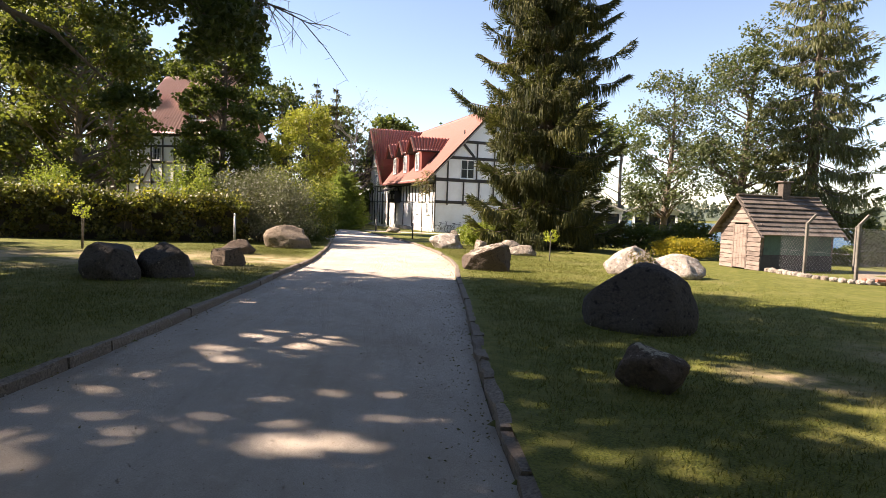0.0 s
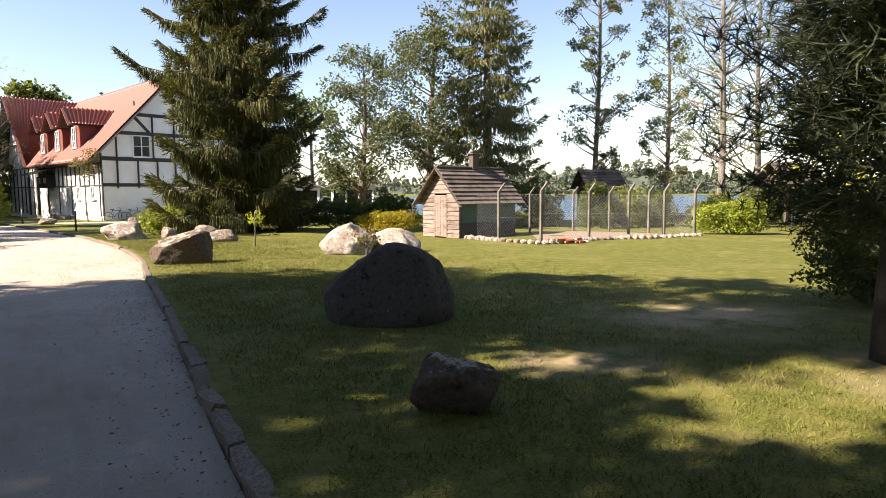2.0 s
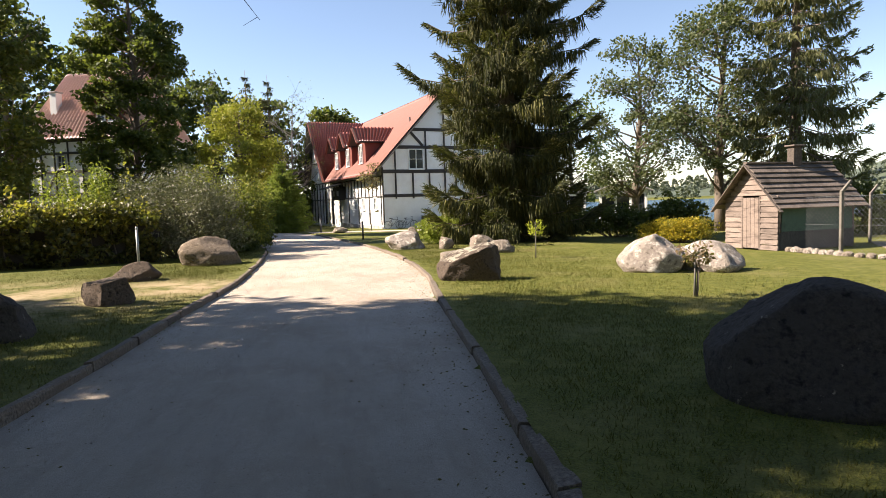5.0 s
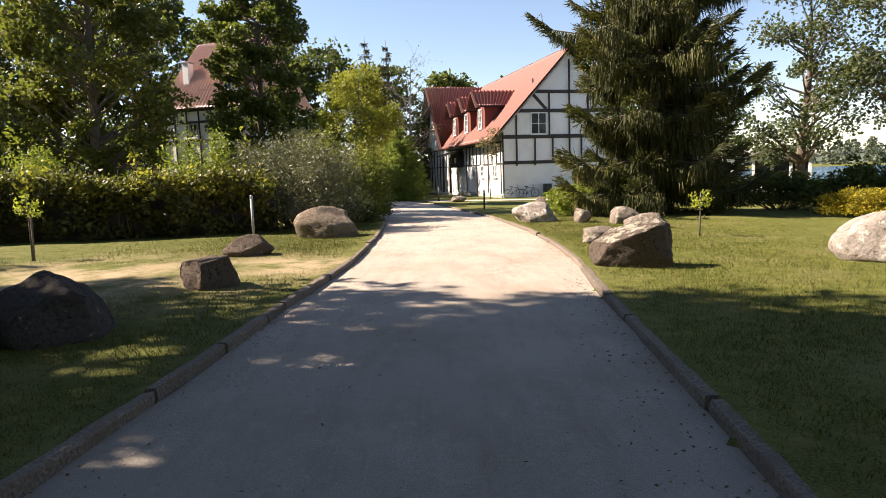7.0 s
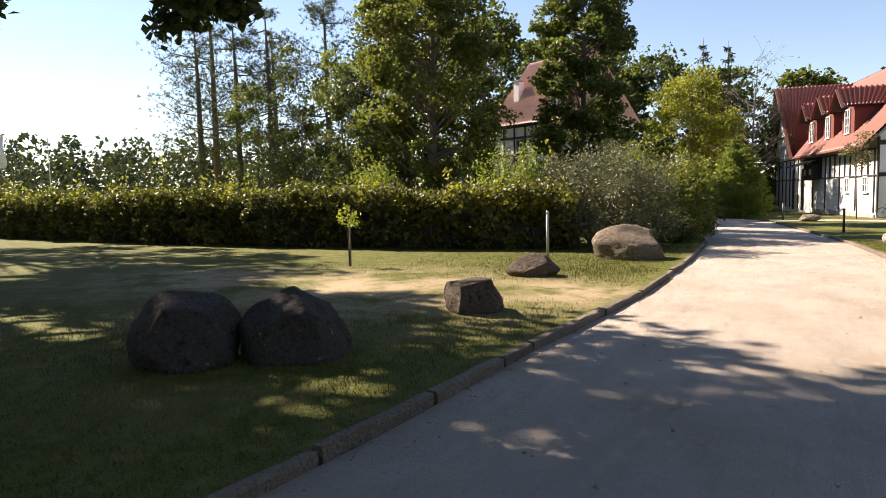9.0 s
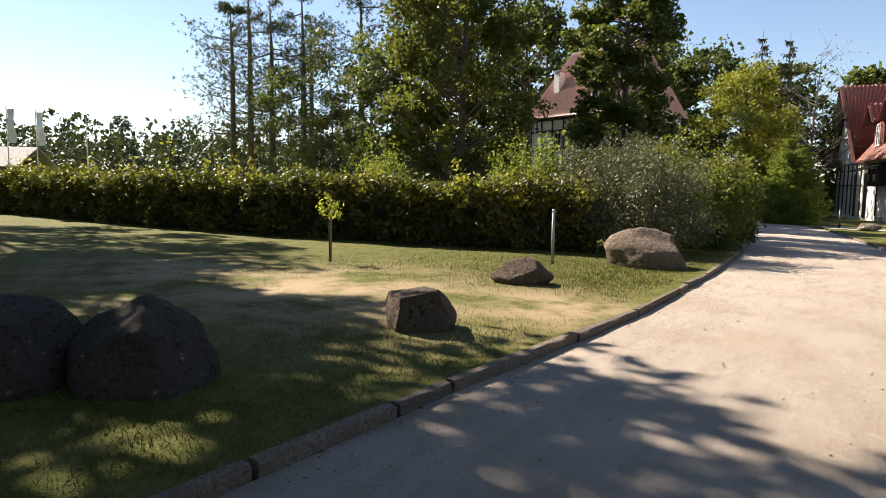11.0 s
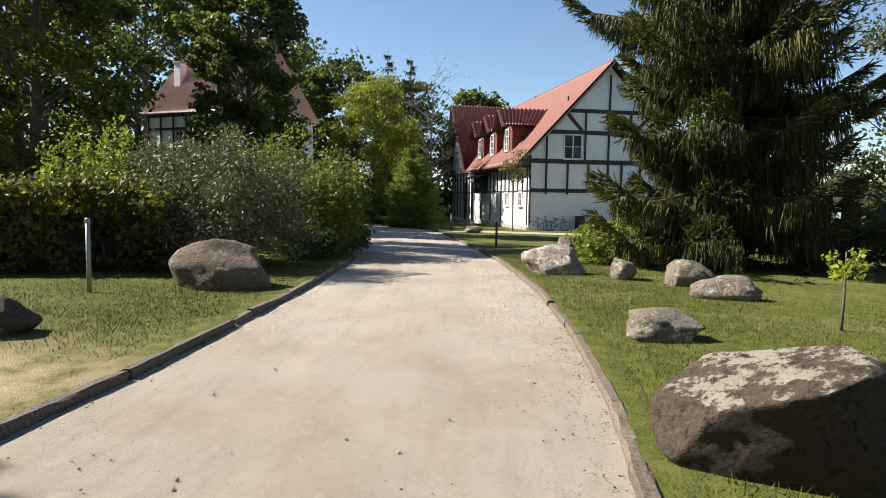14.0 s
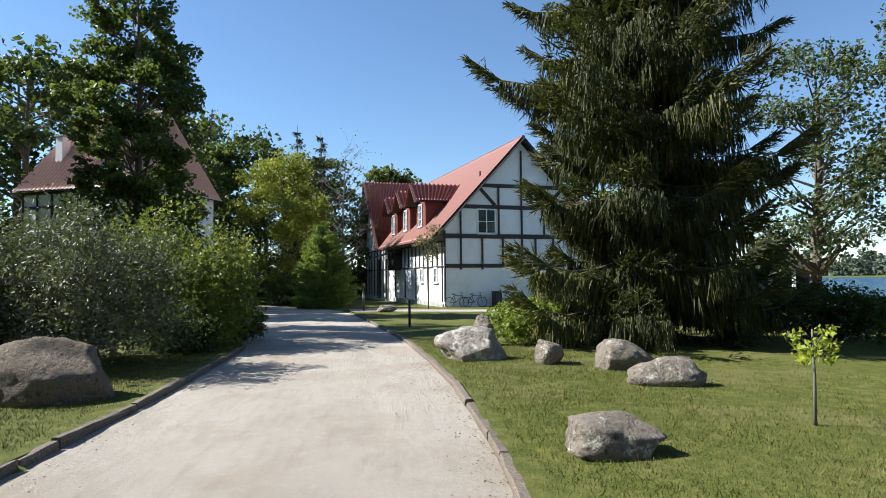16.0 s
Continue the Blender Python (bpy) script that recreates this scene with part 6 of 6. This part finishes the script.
def bicycle(ux, uy, turn, mat, label):
    t = thing("bicycle", ux, uy, None, turn, label, "bicycle", "bicycles at the house wall")
    def ring(cx, r, rad, seg=20):
        pts = [(cx + r * math.cos(2 * math.pi * i / seg), 0, 0.34 + r * math.sin(2 * math.pi * i / seg)) for i in range(seg + 1)]
        return Shape().tube(pts, [rad] * (seg + 1), 5, False)
    for cx in (-0.52, 0.52):
        w = part("wheel", ring(cx, 0.31, 0.012), STEEL, t)
        part("tyre", ring(cx, 0.33, 0.022), RUBBER, w)
        sp = Shape()
        for i in range(8):
            a = math.pi * i / 8
            sp.tube([(cx - 0.3 * math.cos(a), 0, 0.34 - 0.3 * math.sin(a)), (cx + 0.3 * math.cos(a), 0, 0.34 + 0.3 * math.sin(a))], [0.003, 0.003], 3, False)
        tagged(part("spokes", sp, STEEL, w), kind="stuff")
    fr = Shape()
    bb, seat, head = (-0.08, 0, 0.3), (-0.2, 0, 0.78), (0.38, 0, 0.8)
    for a, b in ((bb, seat), (bb, head), (seat, head), (bb, (-0.52, 0, 0.34)), (seat, (-0.52, 0, 0.34)), (head, (0.52, 0, 0.34))):
        fr.tube([a, b], [0.018, 0.018], 6)
    part("bicycle_frame", fr, mat, t)
    part("handlebar", Shape().tube([(0.34, -0.28, 1.0), (0.38, -0.1, 0.98), (0.37, 0, 0.96), (0.38, 0.1, 0.98), (0.34, 0.28, 1.0)], [0.014] * 5, 6), BLACK_METAL, t)
    part("saddle", Shape().box((0.26, 0.15, 0.06), (-0.22, 0, 0.88), None, 0.025), RUBBER, t)
    part("stem", Shape().tube([(0.38, 0, 0.78), (0.37, 0, 0.97)], [0.014, 0.014], 6), BLACK_METAL, t)
    part("seat_post", Shape().tube([(-0.2, 0, 0.76), (-0.22, 0, 0.87)], [0.013, 0.013], 6), BLACK_METAL, t)


bicycle(-25.65, 48.85, 48, BLACK_METAL, "dark bicycle leaning at the white gable wall")
bicycle(-24.75, 49.75, 44, BLACK_METAL, "dark bicycle beside another at the wall")


def bin_(x, y):
    t = thing("dustbin", x, y, None, 48, "dark wheeled dustbin at the gable wall", "bin")
    part("body", Shape().box((0.55, 0.6, 0.95), (0, 0, 0.5), None, 0.05), BLACK_METAL, t)
    part("lid", Shape().box((0.6, 0.66, 0.08), (0, 0, 1.02), None, 0.03), BLACK_METAL, t)


bin_(-23.7, 51.0)

vine = thing("slim_tree", -26.7, 46.9, None, 0, "slim bare stem with browning leaves at the house corner", "tree")
part("trunk", Shape().tube([(1.0, -1.6, -0.05), (0.7, -1.2, 1.5), (0.1, -0.3, 3.4), (0, 0, 4.6)], [0.04, 0.035, 0.025, 0.012], 6), BARK, vine, smooth=True)
vine_rng = np.random.default_rng(77)
vpts = np.concatenate([in_ball(vine_rng, 130) * np.array([0.7, 0.7, 0.45]) + np.array(c) for c in ((0, 0, 4.5), (0.3, 0.3, 3.9), (-0.5, -0.2, 4.3), (0.2, 0.5, 5.1), (0.2, -0.1, 3.4))])
part("foliage", leaves("foliage", vpts, 0.16, LEAF_BROWN, vine_rng, 0.6), LEAF_BROWN, vine)

for i, (x, y, h) in enumerate([(-57.0, -4.6, 5.6), (-57.4, -2.9, 5.5), (-58.3, 0.2, 5.2)]):
    fl = thing("flagpole", x, y, 0, 70, "white banner flag on a slim pole", "flag", "banner flags beyond the hedge")
    part("pole", Shape().tube([(0, 0, -0.3), (0, 0, h + 1.2)], [0.045, 0.03], 8), WHITE_PAINT, fl)
    if i < 2:
        ban = Shape()
        for j in range(9):
            ban.v += [(0.05, 0.03 * math.sin(j), h + 1.0 - j * 0.3), (0.55 - 0.1 * math.sin(j * 0.8), 0.1 * math.sin(j * 1.1), h + 1.0 - j * 0.3)]
            if j:
                ban.f.append((2 * j - 2, 2 * j - 1, 2 * j + 1, 2 * j))
        part("banner", ban, WHITE_PAINT, fl)

low = thing("low_building", -63.0, -8.5, 0, 75, "low building with a grey roof beyond the hedge", "building")
part("wall", Shape().box((9, 5, 2.6), (0, 0, 1.3)), SHED_WOOD, low)
for sg in (-1, 1):
    part("roof", Shape().slab([(-5, sg * 3.2, 2.5), (5, sg * 3.2, 2.5), (5, 0, 4.1), (-5, 0, 4.1)], (0, 0, 0.1)), CONCRETE, low)


# ---- lawn blades and gravel ----
def grass():
    rng = np.random.default_rng(3)
    n = 280000
    y = rng.uniform(-1, 27, n)
    side = rng.uniform(0, 1, n) < 0.5
    off = rng.gamma(1.6, 2.3, n)
    x = np.where(side, np.interp(y, EDGE_Y, EDGE_R) + 0.14 + off, np.interp(y, EDGE_Y, EDGE_L) - 0.14 - off)
    keep = (x < 11) & (x > -19) & (off < 9)
    for cx, cy, r in DRY:
        keep &= (np.hypot(x - cx, y - cy) > r * rng.uniform(0.3, 1.0, n))
    x, y = x[keep], y[keep]
    a = np.stack([x, y, -SLOPE * y + 0.02 * np.sin(x * 0.9 + 1) * np.sin(y * 0.7)], 1)
    h = rng.uniform(0.018, 0.05, len(x)) * np.where(rng.uniform(size=len(x)) < 0.02, 2.2, 1)
    d = rng.normal(size=(len(x), 2)) * 0.45
    b = a + np.stack([d[:, 0] * h, d[:, 1] * h, h], 1)
    ob = new("grass", strips("grass", a, b, np.full(len(x), 0.008), BLADES, rng, 0))
    tagged(ob, "short mown grass blades on the lawn", "grass", kind="stuff")


def gravel():
    rng = np.random.default_rng(8)
    n = 2600
    y = rng.uniform(-2, 30, n)
    k = rng.beta(0.8, 0.8, n)
    l, r = np.interp(y, EDGE_Y, EDGE_L), np.interp(y, EDGE_Y, EDGE_R)
    x = l + (r - l) * k
    s = rng.gamma(2.0, 0.0022, n) + 0.002
    oct_v = np.array([[1, 0, 0], [0, 1, 0], [-1, 0, 0], [0, -1, 0], [0, 0, 0.7], [0, 0, -0.7]])
    oct_f = np.array([[0, 1, 4], [1, 2, 4], [2, 3, 4], [3, 0, 4], [1, 0, 5], [2, 1, 5], [3, 2, 5], [0, 3, 5]])
    c = np.stack([x, y, -SLOPE * y - 0.07 + 0.03 * np.sin(np.pi * k)], 1)
    v = c[:, None, :] + oct_v[None] * s[:, None, None] * rng.uniform(0.6, 1.4, (n, 6, 1))
    f = (np.arange(n) * 6)[:, None, None] + oct_f[None]
    ob = new("gravel", mesh_from_arrays("gravel", v.reshape(-1, 3), f.reshape(-1, 3), ROAD))
    tagged(ob, "loose pebbles scattered on the drive", "gravel", kind="stuff")


def litter():
    """Dry leaves and bits of bark along the kerbs and on the lawn."""
    rng = np.random.default_rng(12)
    n = 3600
    y = rng.uniform(-2, 24, n)
    right = rng.uniform(0, 1, n) < 0.7
    near = np.where(rng.uniform(0, 1, n) < 0.08, rng.uniform(0, 3.2, n), rng.gamma(1.2, 0.2, n))
    x = np.where(right, np.interp(y, EDGE_Y, EDGE_R) - near, np.interp(y, EDGE_Y, EDGE_L) + near)
    lawn = rng.uniform(0, 1, n) < 0.25
    x = np.where(lawn, np.interp(y, EDGE_Y, EDGE_R) + 0.2 + rng.uniform(0, 6, n), x)
    z = -SLOPE * y + np.where(lawn, 0.03, -0.055)
    ob = new("leaf_litter", leaves("leaf_litter", np.stack([x, y, z], 1), 0.024, LEAF_BROWN, rng, 0.5, 0.85))
    tagged(ob, "dry brown leaves and bark along the kerb", "leaf litter", kind="stuff")


grass()
gravel()
litter()
